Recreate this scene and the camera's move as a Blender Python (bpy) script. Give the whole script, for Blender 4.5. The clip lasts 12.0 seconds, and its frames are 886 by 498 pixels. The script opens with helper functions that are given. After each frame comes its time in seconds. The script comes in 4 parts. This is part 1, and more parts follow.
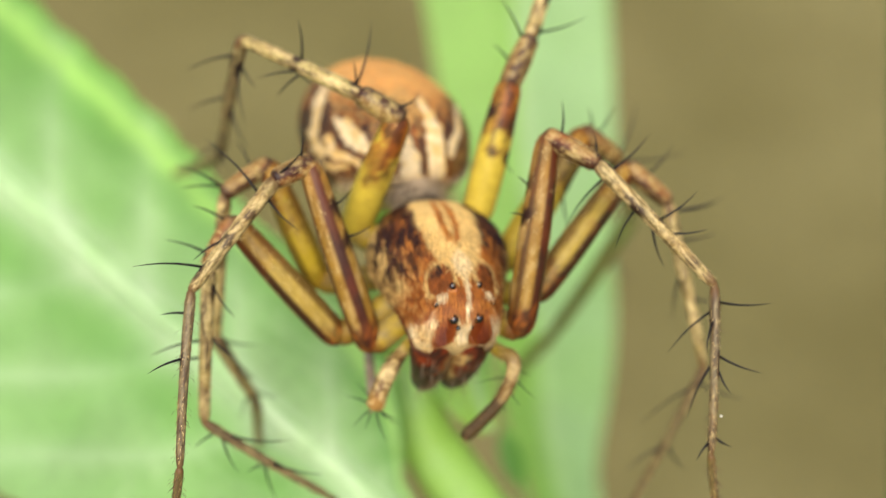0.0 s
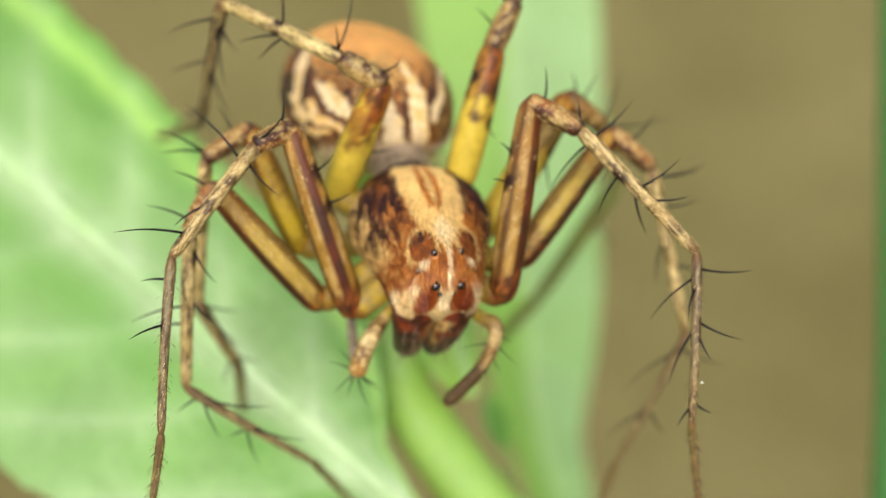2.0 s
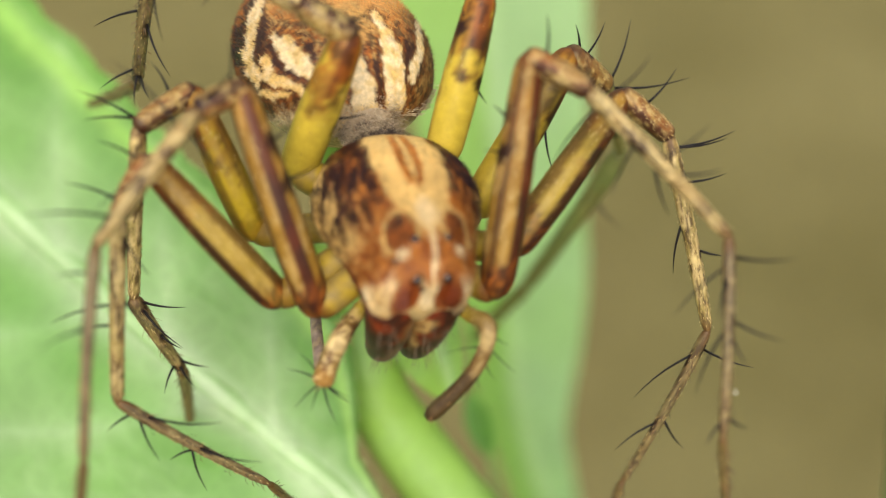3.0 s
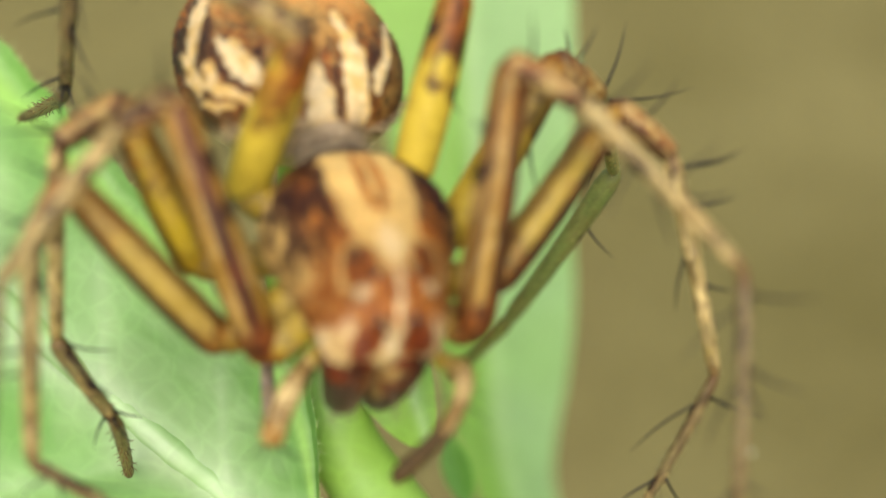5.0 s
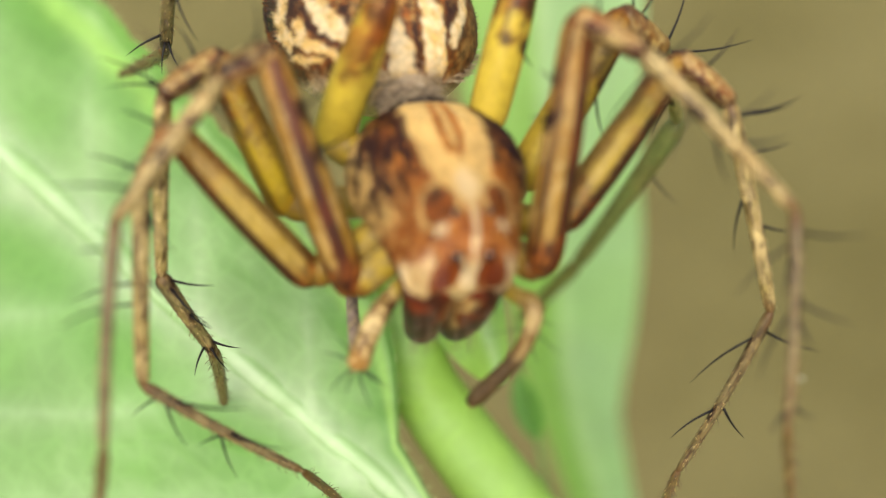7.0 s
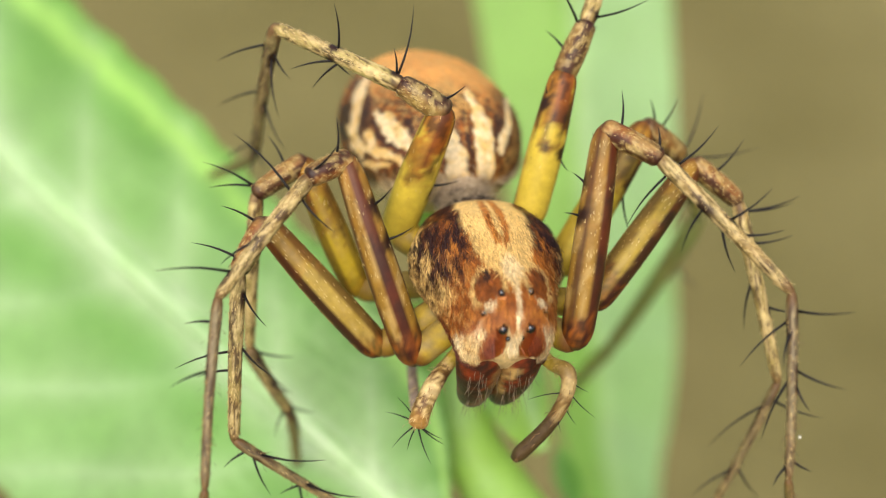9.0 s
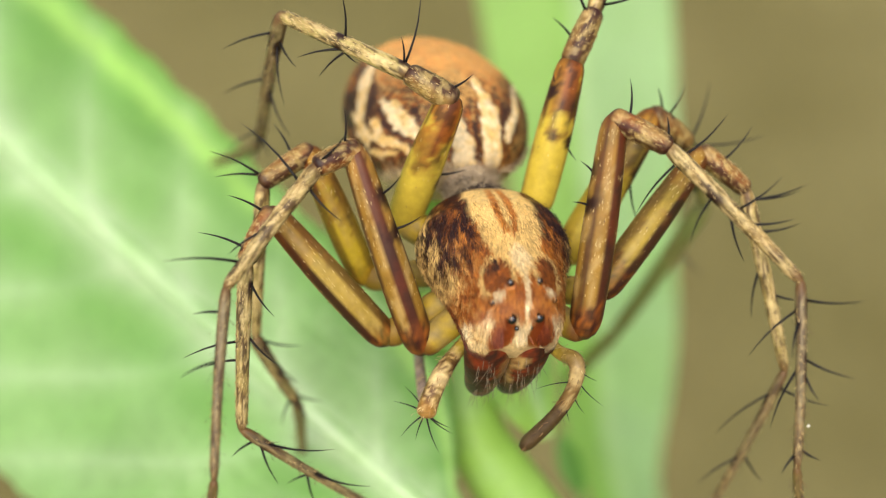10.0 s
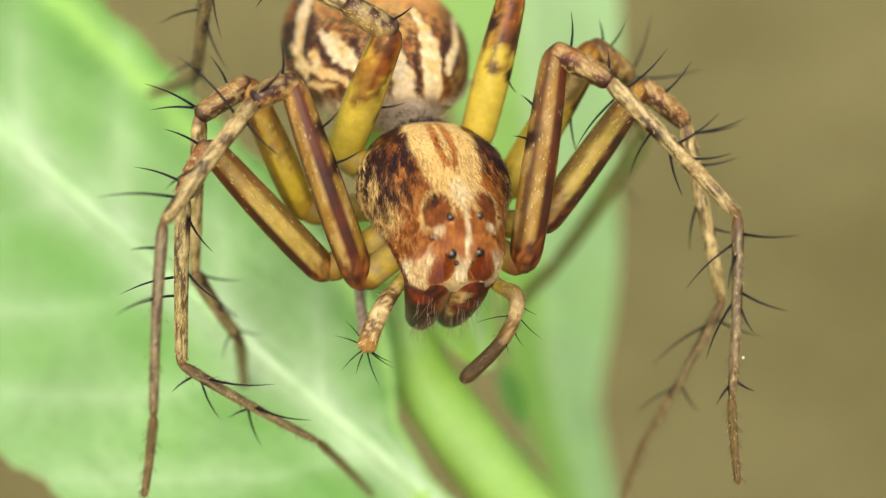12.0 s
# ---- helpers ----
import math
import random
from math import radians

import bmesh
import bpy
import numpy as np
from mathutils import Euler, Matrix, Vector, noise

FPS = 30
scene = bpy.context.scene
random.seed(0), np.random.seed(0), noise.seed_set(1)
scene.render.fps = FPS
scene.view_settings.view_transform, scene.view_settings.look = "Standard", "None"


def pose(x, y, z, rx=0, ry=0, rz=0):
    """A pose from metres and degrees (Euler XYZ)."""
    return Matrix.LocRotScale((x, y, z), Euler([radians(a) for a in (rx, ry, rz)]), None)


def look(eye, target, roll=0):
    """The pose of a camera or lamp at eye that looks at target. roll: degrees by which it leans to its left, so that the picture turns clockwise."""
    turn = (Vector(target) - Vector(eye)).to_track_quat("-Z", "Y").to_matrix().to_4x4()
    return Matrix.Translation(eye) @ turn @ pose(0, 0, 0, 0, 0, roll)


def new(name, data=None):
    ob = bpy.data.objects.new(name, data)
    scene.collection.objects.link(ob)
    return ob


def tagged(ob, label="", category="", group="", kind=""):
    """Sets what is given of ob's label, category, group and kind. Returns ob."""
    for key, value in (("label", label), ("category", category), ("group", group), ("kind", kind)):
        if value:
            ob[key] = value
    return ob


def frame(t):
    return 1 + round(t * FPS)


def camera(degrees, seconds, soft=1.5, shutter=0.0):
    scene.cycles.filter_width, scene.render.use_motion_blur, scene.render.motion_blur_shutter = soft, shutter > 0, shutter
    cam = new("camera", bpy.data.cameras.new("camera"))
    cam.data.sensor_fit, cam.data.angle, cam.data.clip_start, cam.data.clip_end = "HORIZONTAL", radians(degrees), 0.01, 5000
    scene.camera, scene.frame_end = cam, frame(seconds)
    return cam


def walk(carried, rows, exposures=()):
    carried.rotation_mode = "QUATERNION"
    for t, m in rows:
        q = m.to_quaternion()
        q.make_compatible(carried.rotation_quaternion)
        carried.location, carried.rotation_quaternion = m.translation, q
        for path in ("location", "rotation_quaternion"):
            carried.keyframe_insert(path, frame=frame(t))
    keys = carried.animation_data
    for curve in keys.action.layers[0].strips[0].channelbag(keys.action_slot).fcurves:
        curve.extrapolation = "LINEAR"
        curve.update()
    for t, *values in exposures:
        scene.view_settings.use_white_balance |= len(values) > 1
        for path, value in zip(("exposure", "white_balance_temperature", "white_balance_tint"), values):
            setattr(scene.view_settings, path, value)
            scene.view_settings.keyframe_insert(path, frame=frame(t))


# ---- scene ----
MM = 0.001  # everything below is drawn in millimetres and set down in metres

# ---- the camera and its way: seconds, x, y, z in millimetres, turns in degrees ----
cam = camera(40.3, 12.0, soft=1.2)
cam.data.dof.use_dof = True
cam.data.dof.focus_distance = 18.95 * MM
cam.data.dof.aperture_fstop = 58.0
ROWS = [
    (0.0, 0.00, -17.54, 177.54, 45.00, 0.00, 0.00),
    (0.5, 0.00, -17.54, 177.54, 45.00, 0.00, 0.00),
    (1.0, 0.17, -17.38, 177.59, 45.80, 0.33, 0.36),
    (1.5, 0.18, -17.40, 177.55, 45.02, 0.09, 0.28),
    (2.0, 0.13, -17.42, 177.57, 43.10, -0.44, -0.24),
    (2.5, -0.03, -17.34, 177.71, 41.77, -1.49, -1.52),
    (3.0, -0.08, -15.00, 175.17, 41.99, -1.46, -1.57),
    (3.2, -0.02, -14.08, 174.27, 42.18, -1.45, -1.50),
    (5.0, 0.20, -13.24, 173.54, 42.86, -2.02, -2.11),
    (5.5, 0.17, -13.20, 173.64, 43.12, -2.32, -2.38),
    (6.0, -0.01, -13.27, 173.55, 42.79, -2.59, -3.05),
    (6.5, -0.32, -13.54, 173.51, 42.96, -1.53, -1.67),
    (7.0, 0.12, -14.28, 174.31, 40.92, 0.45, 0.15),
    (7.5, -0.01, -15.69, 175.56, 43.49, 1.37, 1.16),
    (7.7, 0.01, -16.85, 176.55, 44.54, 1.13, 1.25),
    (9.5, 0.13, -16.34, 176.17, 45.68, 2.09, 1.98),
    (10.0, -0.11, -16.33, 176.31, 44.73, 1.75, 1.58),
    (10.5, 0.03, -16.28, 176.34, 43.84, 1.05, 1.22),
    (11.0, -0.12, -16.25, 176.41, 43.18, 0.36, 0.26),
    (11.5, -0.05, -16.34, 176.25, 43.01, -0.09, 0.30),
    (12.0, -0.01, -16.19, 176.36, 41.18, -0.01, -0.25),
]
walk(cam, [(t, pose(x * MM, y * MM, z * MM, rx, ry, rz)) for t, x, y, z, rx, ry, rz in ROWS],
     [(0.0, 0.44, 6500, 10), (2.5, 0.43, 6550, 10), (3.0, 0.34, 6650, 9), (5.0, 0.42, 6700, 6), (6.5, 0.42, 6700, 7), (7.5, 0.43, 6550, 10), (12.0, 0.42, 6550, 10)])

# ---- daylight: a bright, hazy sky with a soft sun high up ----
world = bpy.data.worlds.new("sky")
scene.world = world
world.use_nodes = True
wn = world.node_tree
sky = wn.nodes.new("ShaderNodeTexSky")
sky.sky_type = "NISHITA"
sky.sun_disc = False
sky.sun_elevation, sky.sun_rotation = radians(60), radians(187)
sky.air_density, sky.dust_density, sky.ozone_density = 1.0, 4.0, 0.5
wn.links.new(sky.outputs[0], wn.nodes["Background"].inputs[0])
wn.nodes["Background"].inputs[1].default_value = 0.15
sun = new("sun", bpy.data.lights.new("sun", "SUN"))
sun.data.energy, sun.data.angle, sun.data.color = 2.5, radians(55), (1.0, 0.95, 0.82)
sun.matrix_world = look((-0.12, -0.95, 1.7), (0, 0, 0))

# ---- materials ----
def material(name, rough=0.5, spec=0.5):
    m = bpy.data.materials.new(name)
    m.use_nodes = True
    b = m.node_tree.nodes["Principled BSDF"]
    b.inputs["Roughness"].default_value = rough
    b.inputs["Specular IOR Level"].default_value = spec
    return m, m.node_tree, b


def node(tree, kind, **values):
    n = tree.nodes.new(kind)
    for key, value in values.items():
        n.inputs[key.replace("_", " ")].default_value = value
    return n


def noise_of(tree, scale, detail=4.0, rough=0.6):
    """Noise in object space; scale: features per millimetre."""
    co = tree.nodes.new("ShaderNodeTexCoord")
    n = node(tree, "ShaderNodeTexNoise", Scale=scale / MM, Detail=detail, Roughness=rough)
    tree.links.new(co.outputs["Object"], n.inputs["Vector"])
    return n.outputs["Fac"]


def span(tree, fac, lo, hi):
    n = tree.nodes.new("ShaderNodeMapRange")
    tree.links.new(fac, n.inputs[0])
    n.inputs[3].default_value, n.inputs[4].default_value = lo, hi
    n.inputs[1].default_value, n.inputs[2].default_value = 0.25, 0.75
    return n.outputs[0]


def scaled(tree, color, fac):
    n = tree.nodes.new("ShaderNodeVectorMath")
    n.operation = "SCALE"
    tree.links.new(color, n.inputs[0])
    tree.links.new(fac, n.inputs["Scale"])
    return n.outputs[0]


def bump(tree, bsdf, fac, strength, height):
    n = node(tree, "ShaderNodeBump", Strength=strength, Distance=height * MM)
    tree.links.new(fac, n.inputs["Height"])
    tree.links.new(n.outputs[0], bsdf.inputs["Normal"])


def skin(name, rough, spec, grain=14.0, amount=0.25, relief=0.02, flesh=0.0):
    """Animal cuticle that takes its markings from the mesh's own colours."""
    m, t, b = material(name, rough, spec)
    a = t.nodes.new("ShaderNodeAttribute")
    a.attribute_name = "Col"
    f = noise_of(t, grain)
    c = scaled(t, scaled(t, a.outputs["Color"], span(t, f, 1 - amount, 1 + amount)),
               span(t, noise_of(t, 2.2), 0.85, 1.12))
    t.links.new(c, b.inputs["Base Color"])
    if flesh:
        b.inputs["Subsurface Weight"].default_value = flesh
        b.inputs["Subsurface Radius"].default_value = (0.25 * MM, 0.16 * MM, 0.05 * MM)
        b.inputs["Subsurface Scale"].default_value = 1.0
    bump(t, b, f, 0.35, relief)
    return m


cuticle = skin("cuticle", 0.45, 0.28, 12.0, 0.28, 0.025, 0.03)
amber = skin("amber_cuticle", 0.44, 0.22, 8.0, 0.14, 0.012, 0.06)
fur = skin("scale_hair", 0.5, 0.4, 30.0, 0.2, 0.0)


def plain(name, color, rough, spec, grain=6.0, amount=0.2):
    m, t, b = material(name, rough, spec)
    c = node(t, "ShaderNodeRGB")
    c.outputs[0].default_value = (*color, 1)
    t.links.new(scaled(t, c.outputs[0], span(t, noise_of(t, grain), 1 - amount, 1 + amount)), b.inputs["Base Color"])
    return m


spine_mat = plain("spine_black", (0.009, 0.007, 0.007), 0.45, 0.2)
eye_mat = plain("eye_black", (0.004, 0.004, 0.005), 0.04, 0.8)


def leafy(name, glow=0.45, rough=0.42):
    """Leaf tissue: colour from the mesh's veins, cells between the veins, light shining through."""
    m, t, b = material(name, rough, 0.4)
    a = t.nodes.new("ShaderNodeAttribute")
    a.attribute_name = "Col"
    co = t.nodes.new("ShaderNodeTexCoord")
    v = node(t, "ShaderNodeTexVoronoi", Scale=2.1 / MM)
    v.feature = "DISTANCE_TO_EDGE"
    warp = node(t, "ShaderNodeTexNoise", Scale=1.5 / MM, Detail=3.0)
    t.links.new(co.outputs["Object"], warp.inputs["Vector"])
    mix = t.nodes.new("ShaderNodeVectorMath")
    mix.operation = "MULTIPLY_ADD"
    mix.inputs[1].default_value = (0.35 * MM,) * 3
    t.links.new(warp.outputs["Color"], mix.inputs[0])
    t.links.new(co.outputs["Object"], mix.inputs[2])
    t.links.new(mix.outputs[0], v.inputs["Vector"])
    cell = t.nodes.new("ShaderNodeMapRange")
    t.links.new(v.outputs["Distance"], cell.inputs[0])
    cell.inputs[2].default_value, cell.inputs[3].default_value, cell.inputs[4].default_value = 0.16, 1.06, 0.985
    c = scaled(t, scaled(t, a.outputs["Color"], cell.outputs[0]), span(t, noise_of(t, 0.5, 5.0), 0.88, 1.1))
    t.links.new(c, b.inputs["Base Color"])
    bump(t, b, v.outputs["Distance"], 0.20, 0.10)
    tr = t.nodes.new("ShaderNodeBsdfTranslucent")
    t.links.new(c, tr.inputs["Color"])
    mx = node(t, "ShaderNodeMixShader", Fac=glow)
    t.links.new(b.outputs[0], mx.inputs[1])
    t.links.new(tr.outputs[0], mx.inputs[2])
    t.links.new(mx.outputs[0], t.nodes["Material Output"].inputs["Surface"])
    return m


leaf_mat = leafy("leaf_tissue")
stem_mat = leafy("stem_tissue", 0.25)


def earth():
    m, t, b = material("dry_earth", 0.95, 0.1)
    ramp = t.nodes.new("ShaderNodeValToRGB")
    e = ramp.color_ramp.elements
    e[0].position, e[0].color = 0.3, (0.125, 0.107, 0.036, 1)
    e[1].position, e[1].color = 0.72, (0.218, 0.188, 0.076, 1)
    t.links.new(noise_of(t, 0.012, 6.0), ramp.inputs[0])
    t.links.new(scaled(t, ramp.outputs[0], span(t, noise_of(t, 0.4, 8.0, 0.7), 0.7, 1.3)), b.inputs["Base Color"])
    bump(t, b, noise_of(t, 0.3, 8.0), 0.8, 3.0)
    return m


earth_mat = earth()

# ---- building blocks ----
SITE = pose(0, 0, 160 * MM, 45, 0, 0)  # x along, y up the slope, z out of the leaf on which the spider stands


def mesh_of(name, verts, faces, colors=None, smooth=True):
    me = bpy.data.meshes.new(name)
    me.from_pydata([tuple(c * MM for c in v) for v in verts], [], faces)
    if colors is not None:
        at = me.color_attributes.new("Col", "FLOAT_COLOR", "POINT")
        rgba = np.ones((len(verts), 4), dtype=np.float32)
        rgba[:, :3] = np.asarray(colors)
        at.data.foreach_set("color", rgba.ravel())
    if smooth:
        me.polygons.foreach_set("use_smooth", [True] * len(me.polygons))
    me.update()
    return me


def part(name, me, mat, parent, label="", kind=""):
    ob = new(name, me)
    if mat:
        me.materials.append(mat)
    ob.parent = parent
    return tagged(ob, label, "", "", kind)


def thing(name, label, category, kind="", m=SITE):
    ob = new(name)
    ob.matrix_world = m
    ob.empty_display_size = 0.001
    return tagged(ob, label, category, "", kind)


def smooth_path(points, steps):
    """Points and radii resampled along a gliding curve (Catmull-Rom)."""
    p = np.array(points, dtype=float)
    q = np.vstack([2 * p[0] - p[1], p, 2 * p[-1] - p[-2]])
    out = []
    for i in range(1, len(q) - 2):
        for k in range(steps):
            t = k / steps
            a, b, c, d = q[i - 1], q[i], q[i + 1], q[i + 2]
            out.append(0.5 * (2 * b + (c - a) * t + (2 * a - 5 * b + 4 * c - d) * t * t + (3 * b - a - 3 * c + d) * t ** 3))
    out.append(p[-1])
    return np.array(out)


def tube(path, radii, sides=14, facing=(0, 0, 1), flat=1.0, paint=None):
    """A closed tube along a path. Its seam turns away from `facing`; paint(s, a, p) gives the colour at
    the share s of the length and the angle a round it (0 towards facing, positive to the right of the way)."""
    path, n = np.array(path, dtype=float), len(path)
    way = np.gradient(path, axis=0)
    way /= np.linalg.norm(way, axis=1)[:, None]
    length = np.concatenate([[0], np.cumsum(np.linalg.norm(np.diff(path, axis=0), axis=1))])
    verts, colors, faces = [], [], []
    for i in range(n):
        up = np.array(facing, dtype=float)
        up -= way[i] * (up @ way[i])
        up /= np.linalg.norm(up)
        side = np.cross(way[i], up)
        for k in range(sides):
            a = 2 * math.pi * k / sides + math.pi
            p = path[i] + radii[i] * (math.cos(a) * up * flat + math.sin(a) * side)
            verts.append(p)
            if paint:
                colors.append(paint(length[i] / length[-1], math.atan2(math.sin(a), math.cos(a)), p))
    for i in range(n - 1):
        for k in range(sides):
            a, b = i * sides + k, i * sides + (k + 1) % sides
            faces.append((a, b, b + sides, a + sides))
    faces.append(tuple(range(sides))[::-1])
    faces.append(tuple((n - 1) * sides + k for k in range(sides)))
    return verts, faces, colors if paint else None


def mix(a, b, t):
    t = min(max(t, 0.0), 1.0)
    return tuple(x + (y - x) * t for x, y in zip(a, b))


def step(lo, hi, x):
    t = min(max((x - lo) / (hi - lo), 0.0), 1.0)
    return t * t * (3 - 2 * t)


def rough(p, scale, seed=0.0):
    return noise.fractal(Vector((p[0] * scale + seed, p[1] * scale - seed, p[2] * scale + 2 * seed)), 0.8, 2.0, 4)


def hairs(roots, length, width, rng, stray=0.25):
    """Many fine hairs in one mesh: (root, direction, normal, colour, share of the length)."""
    verts, faces, colors = [], [], []
    for p, d, n, c, k in roots:
        p, d, n = np.array(p), np.array(d, dtype=float), np.array(n, dtype=float)
        d = d + stray * rng.standard_normal(3)
        d /= np.linalg.norm(d)
        s = np.cross(d, n)
        s *= width / (np.linalg.norm(s) + 1e-9)
        m = p + d * length * k * 0.55 + n * length * k * 0.10
        tip = p + d * length * k
        i = len(verts)
        verts += [p - s - n * 0.01, p + s - n * 0.01, m + s * 0.7, m - s * 0.7, m + n * width, tip]
        faces += [(i, i + 1, i + 2, i + 4), (i, i + 4, i + 3), (i + 3, i + 4, i + 5), (i + 4, i + 2, i + 5)]
        colors += [c] * 6
    return verts, faces, colors

# ---- ground ----
def build_ground():
    n, verts, faces = 24, [], []
    for i in range(n + 1):
        for j in range(n + 1):
            # fine cells near the plant, coarse ones out to the horizon
            x, y = [math.copysign(abs(k) ** 4, k) * 400000 for k in (2 * i / n - 1, 2 * j / n - 1)]
            verts.append((x, y, 4 * noise.noise(Vector((x * 0.01, y * 0.01, 0))) - 4))
    for i in range(n):
        for j in range(n):
            a = i * (n + 1) + j
            faces.append((a, a + n + 1, a + n + 2, a + 1))
    ob = new("ground", mesh_of("ground", verts, faces))
    ob.data.materials.append(earth_mat)
    tagged(ob, "dry olive-brown earth far below the plant", "ground", "", "structure")


build_ground()

# ---- the plant ----
GREEN, PALE_GREEN, VEIN = (0.205, 0.430, 0.090), (0.330, 0.540, 0.200), (0.560, 0.720, 0.420)
BRIGHT, DEEP = (0.315, 0.540, 0.075), (0.110, 0.300, 0.030)


def blade(origin, along, across, start, end, left, right, height, color, cols=60, rows=160, thick=0.12, bend=lambda a: 0.0):
    """A leaf blade with two faces: left() and right() give its half widths, height() its relief, color() its tissue."""
    o, e1, e2 = (np.array(v, dtype=float) for v in (origin, along, across))
    verts, colors, faces = [], [], []
    m = 2 * cols + 1
    for side in (0, 1):
        for i in range(rows + 1):
            a = start + (end - start) * i / rows
            for j in range(-cols, cols + 1):
                f = j / cols
                b = f * (right(a) if f > 0 else left(a))
                rim = thick * max(0.0, 1 - f ** 8)
                p = o + e1 * a + e2 * (b + bend(a))
                p = p + np.array((0, 0, height(a, b, f) - side * rim))
                verts.append(p)
                colors.append(color(a, b, f))
    for side in (0, 1):
        for i in range(rows):
            for j in range(m - 1):
                q = side * (rows + 1) * m + i * m + j
                f = (q, q + 1, q + m + 1, q + m)
                faces.append(f if side else f[::-1])
    return verts, faces, colors


def build_plant():
    plant = thing("plant", "fresh green herb with broad hairy leaves on a thin stem", "plant")

    # the broad leaf on which the spider stands
    def half_of(spots, widths, crimp):
        return lambda a: float(np.interp(a, spots, widths)) * (1 + crimp * math.sin(5.2 * a) + 0.4 * crimp * math.sin(13.7 * a)) + 0.01

    lower = half_of((-19.3, -16, -12, -7, 0, 5, 6.6, 8.8, 11, 12.5, 13.2), (0.1, 3.0, 4.9, 5.8, 5.6, 5.0, 4.85, 4.3, 3.0, 1.2, 0.25), 0.010)
    upper = half_of((-19.3, -16, -12, -7, 0, 2, 3.2, 5, 7, 8.6, 9.4, 10.4, 11.6, 13.2), (0.1, 1.7, 2.8, 3.25, 3.22, 3.1, 2.95, 2.85, 2.78, 2.45, 1.85, 0.75, 0.30, 0.2), 0.012)

    def sunk(p):
        """The blade bends down and away the further it lies from the spider."""
        a = (p[0] + 9.18) * 0.754 - (p[1] - 1.36) * 0.656
        d = 0.48 * max(0.0, 7.5 - a) * step(7.5, 3.0, a) if a < 7.5 else 0.0
        return np.array((p[0] * (1 + d / 25.7), p[1] * (1 + d / 25.7), p[2] - d))

    def side_vein(a, b):
        # veins leave the midrib every 2.6 mm and sweep towards the tip
        q = (a + 0.75 * abs(b) + 0.03 * b * b + 0.25 * math.sin(b)) / 2.6 + (0.5 if b > 0 else 0.0)
        return abs(q - round(q)) * 2.6

    def relief(a, b, f):
        v = math.exp(-(b / 0.45) ** 2)
        s = 0.6 * math.exp(-(side_vein(a, b) / 0.15) ** 2) + math.exp(-(side_vein(a, b) / 0.5) ** 2)
        swell = 0.10 * rough((a, b, 0), 0.45) + 0.03 * rough((a, b, 3), 1.9)
        return -0.95 + 0.10 * abs(b) - 0.016 * b * b + 0.16 * v + 0.06 * s * (1 - abs(f)) + swell - 0.5 * step(0.93, 1.0, abs(f)) * 0.2

    def tissue(a, b, f):
        c = mix(GREEN, PALE_GREEN, 0.62 + 0.6 * rough((a, b, 7), 0.22))
        c = mix(c, VEIN, 0.75 * math.exp(-((b + 0.08) / 0.50) ** 2) + 0.25 * math.exp(-(b / 0.25) ** 2) + 0.16 * math.exp(-(side_vein(a, b) / 0.13) ** 2) + 0.30 * math.exp(-(side_vein(a, b) / 0.55) ** 2))
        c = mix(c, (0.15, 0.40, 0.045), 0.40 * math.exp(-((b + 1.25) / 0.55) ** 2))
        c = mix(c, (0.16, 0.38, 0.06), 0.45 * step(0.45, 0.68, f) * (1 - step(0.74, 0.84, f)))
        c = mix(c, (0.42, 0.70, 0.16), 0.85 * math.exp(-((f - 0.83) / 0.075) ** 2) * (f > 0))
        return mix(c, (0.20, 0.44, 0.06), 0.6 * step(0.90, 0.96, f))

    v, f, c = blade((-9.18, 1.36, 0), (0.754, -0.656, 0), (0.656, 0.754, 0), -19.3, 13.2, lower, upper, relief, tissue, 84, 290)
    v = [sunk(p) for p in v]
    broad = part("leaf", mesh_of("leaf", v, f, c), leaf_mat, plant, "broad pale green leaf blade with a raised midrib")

    # the midrib stands out of the blade
    def on_blade(a, b, lift):
        p = np.array((-9.18, 1.36, 0)) + np.array((0.754, -0.656, 0)) * a + np.array((0.656, 0.754, 0)) * b
        p[2] = relief(a, b, b / (upper(a) if b > 0 else lower(a))) + lift
        return sunk(p)

    def pith(s, a, p):
        top = abs(math.atan2(math.sin(a), math.cos(a)))
        return mix(mix(VEIN, PALE_GREEN, 0.35 + 0.6 * rough(p, 1.2)), PALE_GREEN, step(0.15, 0.9, top))

    line = [on_blade(-19.1 + 32.2 * i / 90, 0.0, -0.20) for i in range(91)]
    v, f, c = tube(line, [0.28 - 0.06 * abs(i - 60) / 60 for i in range(91)], 20, paint=pith)
    part("midrib", mesh_of("midrib", v, f, c), stem_mat, broad, "pale raised midrib")
    # hairs along the margin of the broad leaf
    rng = np.random.default_rng(5)
    roots = []
    for i in range(280):
        a = 1.0 + 11.8 * i / 280 + 0.08 * rng.standard_normal()
        w = upper(a)
        p = np.array((-9.18, 1.36, 0)) + np.array((0.754, -0.656, 0)) * a + np.array((0.656, 0.754, 0)) * w
        p[2] = relief(a, w, 1.0)
        p = sunk(p)
        roots.append((p, (0.5 + 0.4 * rng.standard_normal(), 0.55, 0.5 * rng.standard_normal()), (0, 0, 1), (0.45, 0.58, 0.22), rng.uniform(0.3, 1.5)))
    v, f, c = hairs(roots, 0.14, 0.004, rng, 0.5)
    part("margin_hair", mesh_of("margin_hair", v, f, c), fur, broad, "short pale hairs along the leaf margin", "stuff")

